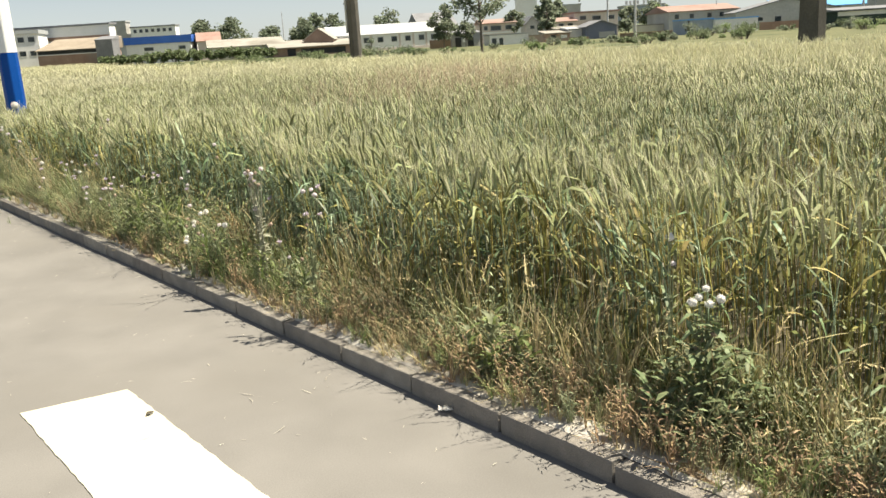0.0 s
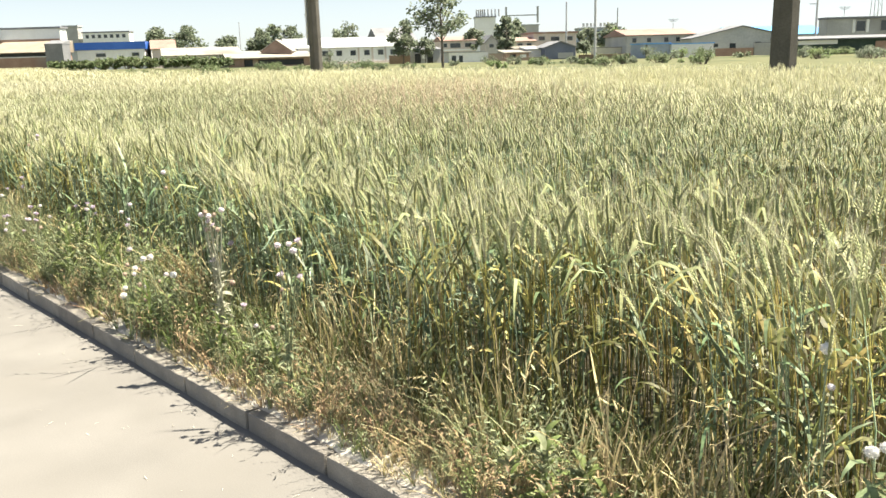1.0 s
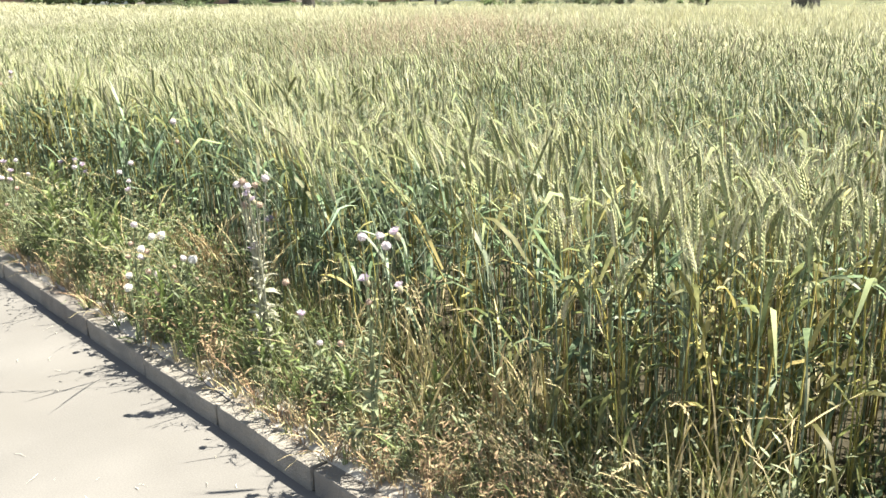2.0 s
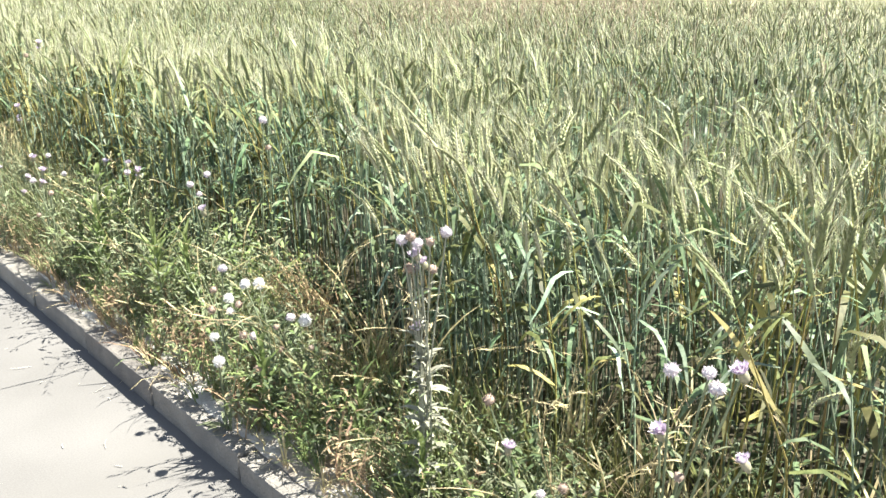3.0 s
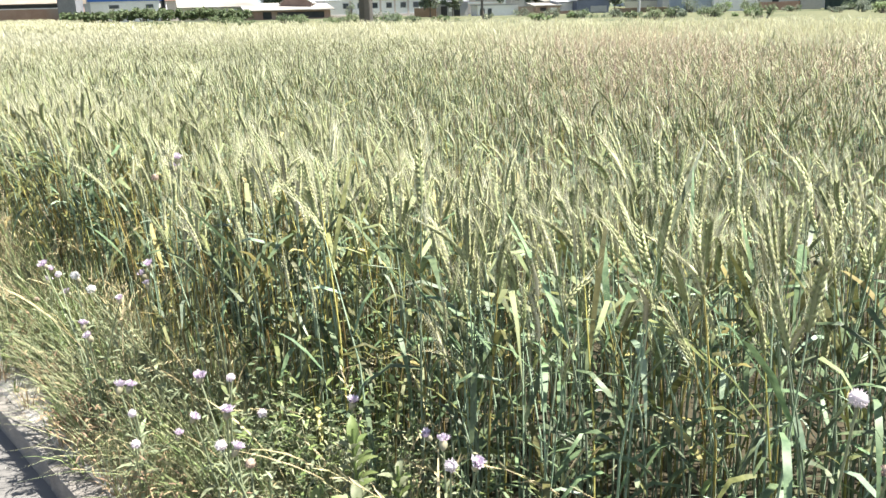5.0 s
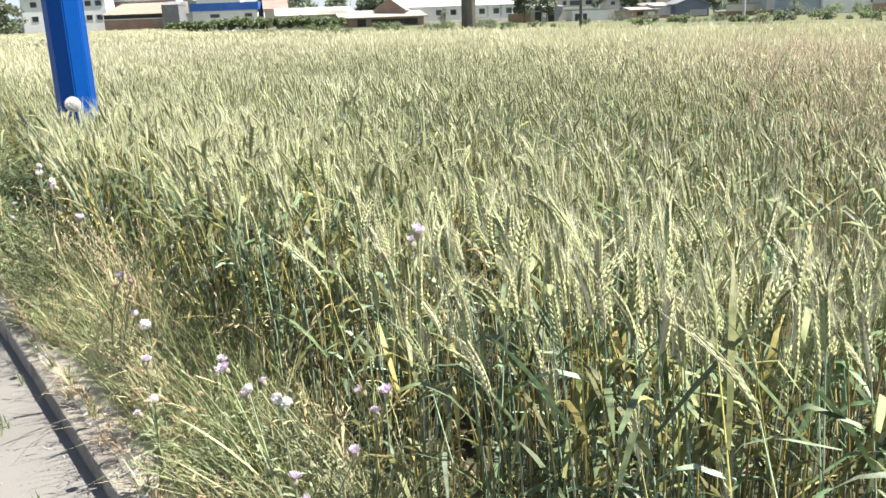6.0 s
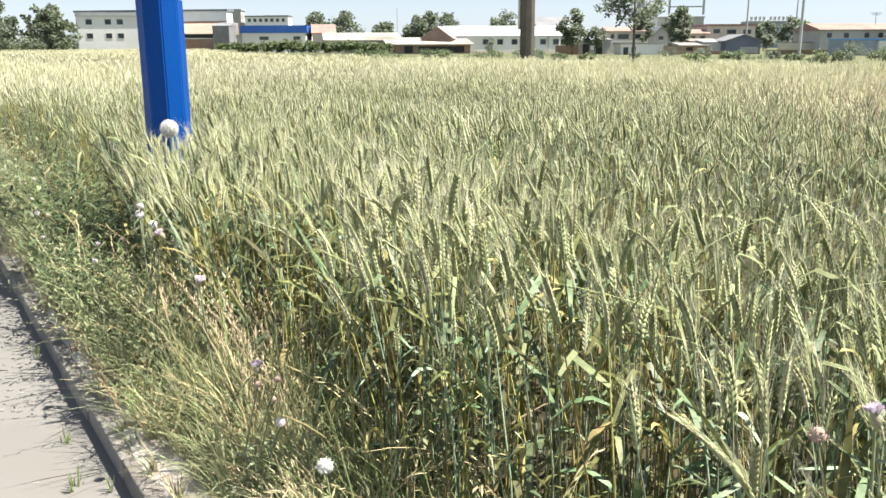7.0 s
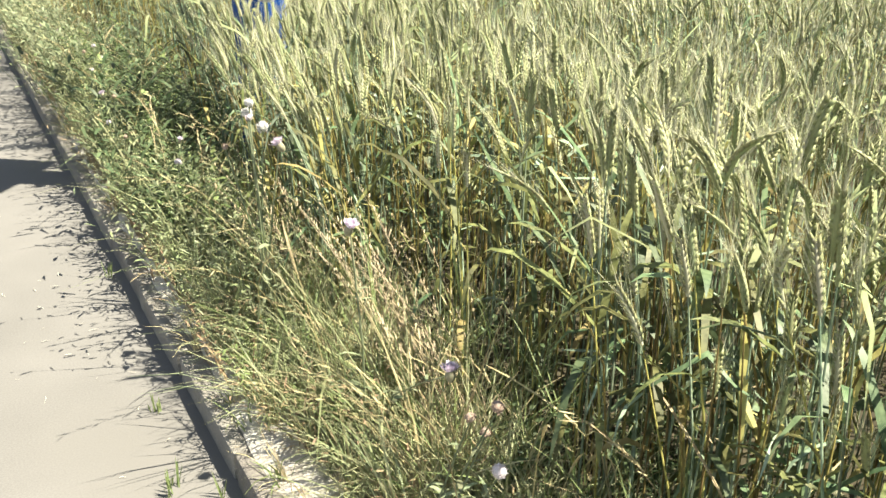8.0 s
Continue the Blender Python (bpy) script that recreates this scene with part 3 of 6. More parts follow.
def build_canopy():
    """The closed mass of leaves below the ears, where the field lies further off."""
    bm = bmesh.new()
    xs = np.concatenate([np.arange(6.8, 17.5, 0.35), [17.4]])
    ys = np.concatenate([np.arange(-14.0, 40, 0.5), np.arange(40, 152, 3.0)])
    grid = []
    for yy in ys:
        row = []
        for xx in xs:
            z = 0.62 * min(1.0, 0.25 + (xx - 6.8) / 3.0) + 0.04 * float(soft_noise(xx, yy, 2.3)) + 0.05 * noise.noise(Vector((xx * 3, yy * 3, 0)))
            if xx > 17.2:
                z = 0.05
            row.append(bm.verts.new((xx, yy, z)))
        grid.append(row)
    for j in range(len(ys) - 1):
        for i in range(len(xs) - 1):
            bm.faces.new((grid[j][i], grid[j][i + 1], grid[j + 1][i + 1], grid[j + 1][i]))
    ob = part("wheat_undergrowth", bm, surface("massed wheat leaves", (0.20, 0.20, 0.115), (0.37, 0.355, 0.225), 9, 60, 0.8, 1.0))
    tagged(ob, "closed mass of green wheat leaves below the ears", "wheat", kind="stuff")
    bm = bmesh.new()
    xs2 = np.concatenate([[0.62], np.arange(1.0, 4.7, 0.5)])
    ys2 = np.arange(20.0, 150, 2.0)
    grid = [[bm.verts.new((xx, yy, 0.58 + 0.05 * noise.noise(Vector((xx * 3, yy * 3, 0))))) for xx in xs2] for yy in ys2]
    for j in range(len(ys2) - 1):
        for i in range(len(xs2) - 1):
            bm.faces.new((grid[j][i], grid[j][i + 1], grid[j + 1][i + 1], grid[j + 1][i]))
    for y0 in range(48, 156, 4):
        cuts = [[bm.verts.new((17.3 + (far_edge(y) - 17.5) * k / 6, y, 0.64 + 0.05 * noise.noise(Vector((k * 3, y * 3, 1))))) for k in range(7)] for y in (y0, y0 + 4)]
        for k in range(6):
            bm.faces.new((cuts[0][k], cuts[0][k + 1], cuts[1][k + 1], cuts[1][k]))
    tagged(part("wheat_undergrowth", bm, ob.data.materials[0]), "closed mass of green wheat leaves below the ears", "wheat", kind="stuff")


build_canopy()


def back_from_kerb(x, y):
    """Where the verge along the kerb lies bare, plants stand back from it."""
    bare = (y > 9.4) & (y < 11.2) & (x > 0.1) & (x < 0.5)
    return np.where(bare, 0.155 + (x - 0.1) * 0.86, x)


def strewn(name, label, category, shapes, materials, x, y, z, size, lean=0.15, lean_x=0.0, lean_y=0.0):
    n = len(x)
    if category in ("grass", "weeds"):
        x = back_from_kerb(x, y)
    lx, ly = np.clip(rng.normal(lean_x, lean, n), -0.5, 0.5), np.clip(rng.normal(lean_y, lean, n), -0.5, 0.5)
    mesh = strew(name, shapes, materials, rng.integers(0, len(shapes), n), x, y, z, rng.uniform(0, 6.28, n), size, lx, ly)
    return tagged(new(name, mesh), label, category, kind="stuff")


def seed_stalk(seed, h, mi_stem, mi_head, droop, spread=0.012, n=14, ln=0.16):
    """A thin grass stalk whose loose seed head arches over."""
    r = random.Random(seed)
    s = Shape()
    a = r.uniform(0, 6.28)
    d = Vector((math.cos(a), math.sin(a), 0))
    at = lambda q: d * droop * h * q ** 3 + Vector((0, 0, h * (q - 0.28 * droop * q ** 4)))  # noqa: E731
    qs = (0, 0.35, 0.6, 0.8, 0.92, 1.0)
    side = Vector((-d.y, d.x, 0))
    s.blade([at(q) for q in qs], (0.0024, 0.0022, 0.0018, 0.0014, 0.001), side, mi_stem)
    s.blade([at(q) for q in qs[:-1]] + [at(1.0)], (0.002, 0.002, 0.002, 0.0018, 0.0012), d, mi_stem)
    if spread < 0.02:
        # one slender spike
        qs = [1.0 - ln / h * (1 - q) for q in (0, 0.15, 0.4, 0.7, 1.0)]
        for way in (side, d + Vector((0, 0, 0.3))):
            s.blade([at(q) + side * 0.001 for q in qs], (0.002, 0.0045, 0.005, 0.004), way, mi_head)
        return s
    for k in range(n):
        q = 1.0 - ln / h * k / n
        p = at(q)
        way = (at(min(1.0, q + 0.03)) - at(q - 0.03)).normalized() + Vector((r.uniform(-1, 1), r.uniform(-1, 1), r.uniform(-1, 0.6))) * 0.55
        tip = p + way.normalized() * spread * r.uniform(0.6, 1.3)
        s.blade([p, (p + tip) * 0.5, tip], (0.0012, 0.0045), side if k % 2 else d, mi_head)
    return s


def flag_leaf(seed):
    r = random.Random(seed)
    s = Shape()
    ln, up = r.uniform(0.14, 0.24), r.uniform(-0.1, 0.9)
    kink = r.uniform(0.35, 0.7)
    pts = []
    for q in (0, 0.25, 0.5, 0.75, 1.0):
        drop = max(0.0, q - kink) * ln * r.uniform(0.8, 1.6)
        pts.append(Vector((ln * q * 0.9, 0, 0.72 + up * ln * min(q, kink) - drop)))
    w = r.uniform(0.009, 0.015)
    s.blade(pts, (w * 0.6, w, w, w * 0.6), (0, 1, r.uniform(-0.6, 0.6)), 0)
    return s


n = 520
x, y = rng.uniform(0.44, 2.2, n), rng.uniform(2.8, 14.0, n)
strewn("flag_leaves", "pale bent flag leaves among the wheat ears", "wheat", [flag_leaf(700 + k) for k in range(12)], [PALELEAF], x, y, soil_height(x) - 0.02, rng.uniform(0.85, 1.05, n), 0.06)
n = 660
x, y = rng.uniform(0.44, 1.1, n), rng.uniform(4.9, 13.0, n)
x += edge_x(y) - 0.42
strewn("stem_leaves", "blue green leaves hanging between the wheat stems", "wheat", [recoloured(flag_leaf(720 + k), {0: k % 3}) for k in range(12)], [STEM, LEAF, OLIVELEAF], x, y, soil_height(x) - 0.02, rng.uniform(0.5, 0.95, n), 0.06)
# rust coloured weed heads standing over part of the field
n = 1600
along = rng.uniform(0, 1, n) ** 1.2
x, y = 3.3 + 6.0 * along + rng.normal(0, 0.9, n), 8.7 + 5.6 * along + rng.normal(0, 0.9, n)
keep = (x > 1.6) & (soft_noise(x, y, 1.3, 5.0) > -0.35)
x, y = x[keep], y[keep]
strewn("weed_patch", "patch of rust brown seed heads above the wheat", "weeds", [seed_stalk(300 + k, 0.95, 0, 0, 0.12, 0.034, 10, 0.22) for k in range(8)], [RUST], x, y, soil_height(x), rng.uniform(0.88, 1.08, len(x)), 0.08)
# arching pale grass heads among the wheat
n = 360
x, y = rng.uniform(0.6, 4.5, n), rng.uniform(8.8, 15.5, n)
strewn("arching_grass", "pale arching grass heads standing over the wheat", "grass", [seed_stalk(330 + k, 0.98, 0, 1, 0.35 + 0.05 * k, 0.012, 16, 0.12) for k in range(8)], [STEM, PALELEAF], x, y, soil_height(x), rng.uniform(0.85, 1.06, n), 0.14)
n = 70
x, y = rng.uniform(0.6, 9, n), rng.uniform(4.5, 17, n)
strewn("dark_wheat_ears", "blackened diseased ears scattered in the wheat", "wheat", [seed_stalk(350 + k, 0.93, 0, 1, 0.05, 0.0, 10, 0.09) for k in range(4)], [STEM, SMUT], x, y, soil_height(x), rng.uniform(0.9, 1.03, n), 0.12)


# ---- the verge ----
def tuft(seed, mi, n=12, h=0.25, w=0.005, splay=0.6):
    r = random.Random(seed)
    s = Shape()
    for k in range(n):
        a, ln = r.uniform(0, 6.28), h * r.uniform(0.5, 1.15)
        d, up, out = Vector((math.cos(a), math.sin(a), 0)), r.uniform(0.75, 1.0), r.uniform(0.1, splay)
        o = d * r.uniform(0, 0.02)
        pts = [o + d * ln * out * q * q + Vector((0, 0, ln * (up * q - 0.45 * out * q ** 3))) for q in (0, 0.4, 0.75, 1.0)]
        ww = w * r.uniform(0.6, 1.2)
        s.blade(pts, (ww, ww, ww * 0.6), (-d.y, d.x, 0), mi)
    return s


def leafy(seed, mi, n=22, h=0.32, ln=0.07, w=0.0095, branch=3):
    """An upright weed: a few stems set all round with small leaves."""
    r = random.Random(seed)
    s = Shape()
    for b in range(branch):
        a = r.uniform(0, 6.28)
        d = Vector((math.cos(a), math.sin(a), 0)) * r.uniform(0.05, 0.5)
        hh = h * r.uniform(0.6, 1.1)
        top = d * hh + Vector((0, 0, hh))
        s.blade([Vector((0, 0, 0)), top * 0.6, top], (0.004, 0.003), (-d.y, d.x, 0), mi)
        for k in range(n // branch):
            q = (k + 1) / (n // branch)
            p = top * (0.15 + 0.85 * q)
            a2 = k * 2.4 + r.uniform(-0.5, 0.5)
            e = Vector((math.cos(a2), math.sin(a2), r.uniform(0.1, 0.9)))
            l2 = ln * r.uniform(0.6, 1.2) * (1.1 - 0.5 * q)
            s.blade([p, p + e * l2 * 0.5, p + e * l2 + Vector((0, 0, -0.2 * l2))], (w * 0.5, w), (-e.y, e.x, r.uniform(-0.4, 0.4)), mi)
    return s


def verge_spots(n, y0, y1, x0=0.08, x1=0.50):
    return rng.uniform(x0, x1, n), rng.uniform(y0, y1, n)


def leafy_stretch(y):
    """One where broad low weeds rule the verge, nought where dry grass does."""
    return 1 / (1 + np.exp((5.7 - y) / 0.25)) / (1 + np.exp((y - 8.15) / 0.25))


def sunny(x, y):
    """Drops most of the places where the dark weeds about the post leave no room for grass."""
    keep = (y < 11.9) | (y > 15.5) | (rng.uniform(0, 1, len(y)) < 0.25)
    return x[keep], y[keep]


def thinned(x, y, share):
    """Drops a share of the places along the leafy stretch."""
    keep = rng.uniform(0, 1, len(x)) > share * leafy_stretch(y)
    return x[keep], y[keep]


x, y = sunny(*verge_spots(1000, 2.2, 18))
low = np.where(x < 0.19, 0.55, 1.0)
strewn("verge_grass", "short green verge grass between kerb and wheat", "grass", [tuft(400 + k, 0, 12, 0.2) for k in range(10)], [GRASS], x, y, soil_height(x) - 0.005, rng.uniform(0.5, 1.3, len(x)) * low, 0.3)
x, y = sunny(*verge_spots(2200, 2.2, 18))
keep = rng.uniform(0, 1, len(x)) < np.where(y < 4.2, 0.45, np.where(y < 6.2, 1.0, 0.32))
x, y = x[keep], y[keep]
low = np.where(x < 0.2, 0.6, 1.0)
strewn("dry_verge_grass", "straw coloured dry grass along the kerb", "grass", [tuft(420 + k, 0, 11, 0.2, 0.0035, 0.9) for k in range(10)], [STRAW], x, y, soil_height(x) - 0.005, rng.uniform(0.4, 1.25, len(x)) * low, 0.4)
x, y = sunny(*verge_spots(850, 2.2, 18, 0.11, 0.46))
keep = soft_noise(x * 3, y, 1.5, 0.7) > -0.55
x, y = x[keep], y[keep]
low = np.where(x < 0.22, 0.55, 1.0) * (0.85 + 0.3 * soft_noise(x, y, 1.4))
strewn("verge_weeds", "grey green leafy weeds on the dry verge", "weeds", [leafy(440 + k, 0, 50, 0.30, 0.035, 0.0065, 5) for k in range(12)], [WEED], x, y, soil_height(x), rng.uniform(0.55, 1.25, len(x)) * low, 0.2, -0.06)
x, y = verge_spots(900, 2.2, 18, 0.09, 0.36)
x, y = np.concatenate([x, rng.uniform(0.10, 0.30, 170)]), np.concatenate([y, rng.uniform(2.6, 5.5, 170)])
strewn("dead_weeds", "brown dead weed stems and litter on the verge", "weeds", [leafy(460 + k, 0, 18, 0.2, 0.035, 0.005) for k in range(8)], [BROWN], x, y, soil_height(x), rng.uniform(0.4, 1.1, len(x)), 0.5)
x, y = verge_spots(520, 2.4, 18, 0.2, 0.62)
strewn("verge_seed_grass", "tall dry grass with loose arching seed heads", "grass", [seed_stalk(480 + k, 0.5, 0, 0, 0.3 + 0.06 * k, 0.012 + 0.02 * (k % 2), 16, 0.13) for k in range(8)], [STRAW], x, y, soil_height(x), rng.uniform(0.6, 1.15, len(x)), 0.16, -0.03)
x, y = rng.uniform(0.30, 0.62, 130), rng.uniform(7.15, 8.65, 130)
tall = np.clip(0.75 + 1.2 * (x - 0.30), 0.75, 1.1) * rng.uniform(0.6, 1.1, len(x)) * (0.9 + 0.3 * soft_noise(x, y, 2.6, 0.3))
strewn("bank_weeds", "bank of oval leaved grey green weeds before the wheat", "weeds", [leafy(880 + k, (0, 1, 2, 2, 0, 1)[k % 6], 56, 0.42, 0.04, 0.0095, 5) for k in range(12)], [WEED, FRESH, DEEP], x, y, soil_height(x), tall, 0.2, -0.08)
x, y = rng.uniform(0.14, 0.56, 330), rng.uniform(5.9, 8.9, 330)
keep = (x < 0.3) | (np.abs(y - 6.8) > 0.3)
x, y = x[keep], y[keep]
strewn("wiry_weeds", "thin wiry grey green weeds and grass at the wheat edge", "weeds", [tuft(920 + k, k % 3, 12, 0.36, 0.003, 0.75) for k in range(6)] + [leafy(930 + k, k % 3, 60, 0.36, 0.022, 0.004, 7) for k in range(6)], [WEED, HAY, GRASS], x, y, soil_height(x), rng.uniform(0.5, 1.1, len(x)) * np.where(x < 0.24, 0.65, 1.0), 0.25, -0.05)
x, y = rng.uniform(0.12, 0.40, 150), rng.uniform(5.7, 8.3, 150)
strewn("green_weeds", "fresh green leafy weeds crowding the verge", "weeds", [leafy(500 + k, k % 4, 44, 0.30, 0.05, 0.0085, 4) for k in range(8)], [FRESH, WEED, DEEP, GRASS], x, y, soil_height(x), rng.uniform(0.45, 1.0, len(x)) * np.where(x < 0.2, 0.65, 1.0), 0.25)
x, y = rng.uniform(0.11, 0.42, 360), rng.uniform(2.4, 11.8, 360)
strewn("low_weeds", "low mats of small leaved green weeds on the soil", "weeds", [leafy(820 + k, k % 4, 66, 0.17, 0.028, 0.0042, 6) for k in range(12)], [WEED, GRASS, FRESH, BROWN], x, y, soil_height(x), rng.uniform(0.5, 1.25, len(x)), 0.35)
# Dark leaves low in the wheat, also deepening the shade between its stems.
x, y = rng.uniform(0.42, 0.9, 300), rng.uniform(2.4, 11.8, 300)
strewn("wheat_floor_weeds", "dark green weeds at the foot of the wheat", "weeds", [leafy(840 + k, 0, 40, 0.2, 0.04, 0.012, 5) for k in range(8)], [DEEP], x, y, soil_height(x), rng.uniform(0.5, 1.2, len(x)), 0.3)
# Green weeds coloured darker, partly for the shade the post throws here.
x, y = np.concatenate([rng.uniform(0.28, 0.68, 170), rng.uniform(0.14, 0.4, 60)]), np.concatenate([rng.uniform(13.2, 15.8, 170), rng.uniform(11.9, 13.4, 60)])
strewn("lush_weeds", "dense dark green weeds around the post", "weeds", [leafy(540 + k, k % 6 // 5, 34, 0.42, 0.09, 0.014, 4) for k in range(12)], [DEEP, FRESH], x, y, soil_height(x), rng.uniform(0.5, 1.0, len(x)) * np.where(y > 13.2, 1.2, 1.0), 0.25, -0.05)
x, y = rng.uniform(0.08, 0.46, 240), rng.uniform(14.2, 20.5, 240)
strewn("tall_weeds", "tall pale grey green weeds leaning out over the kerb", "weeds", [leafy(960 + k, k % 4, 56, 0.62, 0.06, 0.010, 5) for k in range(12)], [WEED, HAY, DEEP, WEED], x, y, soil_height(x), rng.uniform(0.6, 1.15, len(x)), 0.2, -0.38)
x, y = rng.uniform(0.11, 0.42, 160), rng.uniform(11.5, 14.6, 160)
strewn("grey_weeds", "pale grey green leafy weeds leaning over the kerb before the post", "weeds", [leafy(940 + k, k % 3, 50, 0.38, 0.04, 0.007, 5) for k in range(9)], [WEED, HAY, PALELEAF], x, y, soil_height(x), rng.uniform(0.5, 1.1, len(x)), 0.25, -0.12)
x, y = rng.uniform(0.14, 0.55, 190), rng.normal(12.7, 1.1, 190)
strewn("arching_verge_grass", "long pale blue green grass arching over dark weeds", "grass", [tuft(860 + k, k % 2, 9, 0.42, 0.0055, 1.15) for k in range(8)], [PALELEAF, HAY], x, y, soil_height(x), rng.uniform(0.6, 1.1, len(x)), 0.2, -0.14)
x, y = thinned(*sunny(*verge_spots(1500, 6.5, 17, 0.12, 0.5)), 0.75)
low = np.where(x < 0.22, 0.6, 1.0) * (1 - 0.3 * leafy_stretch(y))
strewn("long_verge_grass", "long thin green and straw grass blades on the verge", "grass", [tuft(580 + k, int(k % 5 == 3), 13, 0.32, 0.0035, 0.55) for k in range(10)], [GRASS, STRAW], x, y, soil_height(x), rng.uniform(0.5, 1.25, len(x)) * low, 0.28, -0.06)
x, y = verge_spots(1900, 2.4, 18, 0.12, 0.5)
x, y = np.concatenate([x, rng.uniform(0.12, 0.46, 500)]), np.concatenate([y, rng.uniform(8.2, 11.8, 500)])
x, y = thinned(x, y, 0.35)
x, y = sunny(x, y)
low = np.where(x < 0.22, 0.55, 1.0) * (1 - 0.3 * leafy_stretch(y))
strewn("feathery_grass", "feathery half dry grass, grey green and straw, on the verge", "grass", [tuft(600 + k, 0, 13, 0.30, 0.003, 0.8) for k in range(12)], [HAY], x, y, soil_height(x), rng.uniform(0.5, 1.25, len(x)) * low, 0.35, -0.08)
x, y = rng.uniform(0.30, 0.62, 560), np.concatenate([rng.uniform(2.4, 5.6, 470), rng.uniform(5.6, 6.8, 90)])
strewn("yellowed_grass", "golden yellow drying grass along the wheat edge", "grass", [tuft(560 + k, int(k % 3 == 0), 9, 0.42, 0.006, 0.45) for k in range(9)], [OLIVELEAF, STRAW], x, y, soil_height(x), rng.uniform(0.6, 1.2, len(x)), 0.2)
x, y = rng.uniform(0.28, 0.66, 440), rng.uniform(8.6, 11.9, 440)
x[400:], y[400:] = rng.uniform(0.5, 0.82, 40), rng.uniform(12.2, 12.95, 40)
strewn("tall_verge_grass", "tall thin green gold grass leaning from the wheat edge", "grass", [tuft(640 + k, (0, 1, 0, 1, 0, 2)[k % 6], 6, 0.56, 0.0036, 0.5) for k in range(12)], [HAY, GRASS, STRAW], x, y, soil_height(x), rng.uniform(0.6, 1.15, len(x)), 0.2, -0.12, -0.05)
x, y = rng.uniform(0.12, 0.34, 420), np.concatenate([rng.uniform(8.6, 11.9, 300), rng.uniform(11.6, 14.5, 120)])
strewn("overhanging_grass", "pale beige green grass hanging over the kerb", "grass", [tuft(900 + k, k % 3, 10, 0.26, 0.0036, 1.1) for k in range(9)], [HAY, WEED, PALELEAF], x, y, soil_height(x), rng.uniform(0.6, 1.2, len(x)), 0.3, -0.22)
x, y = rng.uniform(0.075, 0.13, 420), rng.uniform(2.4, 18, 420)
strewn("kerb_weeds", "small dry and green tufts overhanging the kerb", "weeds", [tuft(620 + k, k % 3, 9, 0.10, 0.0035, 1.1) for k in range(9)], [GRASS, STRAW, BROWN], x, y, np.full(420, 0.075), rng.uniform(0.5, 1.3, 420), 0.3, -0.25)
x, y = verge_spots(900, 18, 60, 0.1, 0.6)
strewn("far_verge_weeds", "weeds and grass along the farther kerb", "weeds", [leafy(520 + k, k % 3, 20, 0.4, 0.09, 0.02) for k in range(9)], [WEED, GRASS, HAY], x, y, soil_height(x), rng.uniform(0.6, 1.3, len(x)), 0.25)


def litter():
    """Straw bits and chaff on road, kerb and soil."""
    s1, s2 = Shape(), Shape()
    s1.blade([Vector((0, 0, 0.001)), Vector((0.012, 0.002, 0.003)), Vector((0.026, 0, 0.001))], (0.0022, 0.002), (0, 1, 0), 0)
    s2.blade([Vector((0, 0, 0.001)), Vector((0.03, 0.006, 0.004)), Vector((0.07, 0.0, 0.002))], (0.002, 0.0025), (0, 1, 0), 0)
    n = 520
    x, y = -np.abs(rng.exponential(0.8, n)) - 0.01, rng.uniform(2.5, 18, n)
    keep = x > -3
    strewn("straw_bits", "scattered straw bits and chaff on the road", "straw", [s1, s1, s1, s1, s1, s2], [CHAFF], x[keep], y[keep], np.full(keep.sum(), 0.002), rng.uniform(0.4, 1.2, keep.sum()), 0.0)
    n = 7500
    x, y = rng.uniform(0.03, 0.5, n), rng.uniform(2.4, 18, n)
    z = np.where(x < 0.10, 0.076, soil_height(x) + 0.008)
    keep = (x > 0.1) | ((x > 0.032) & (rng.uniform(0, 1, n) < 0.6 * (x / 0.1)))
    strewn("chaff", "dry chaff and dust lying on kerb and soil", "straw", [s1, s1, s2], [STRAW, BROWN], x[keep], y[keep], z[keep], rng.uniform(0.3, 1.1, keep.sum()), 0.0)


litter()


# ---- thistles and other single plants ----
def fluff_head(r, spikes, seed, material, squash=1.0, coarse=1.0):
    """A round head of fine bristles about a core."""
    s, rr = Shape(), random.Random(seed)
    rings = [(-0.8, 0.1), (-0.62, 0.52), (-0.3, 0.76), (0.05, 0.82), (0.38, 0.72), (0.64, 0.48), (0.78, 0.08)]
    s.tube([(rr.uniform(-0.06, 0.06) * r, rr.uniform(-0.06, 0.06) * r, z * r * squash) for z, _ in rings], [q * r for _, q in rings], 9, 0)
    for _ in range(spikes):
        d = Vector((rr.gauss(0, 1), rr.gauss(0, 1), rr.gauss(0, 1) * squash)).normalized()
        o = d.orthogonal().normalized()
        ln = r * rr.uniform(1.0 - 0.25 * coarse, 1.0 + 0.2 * coarse) * (1 - 0.25 * (1 - squash) * abs(d.z))
        s.blade([d * r * 0.15, d * ln * 0.7, d * ln], (r * 0.10 * coarse, r * 0.22 * coarse), o, 0)
        s.blade([d * r * 0.15, d * ln * 0.75, d * ln], (r * 0.10 * coarse, r * 0.22 * coarse), d.cross(o), 0)
    return s.mesh("flower_head", [material])


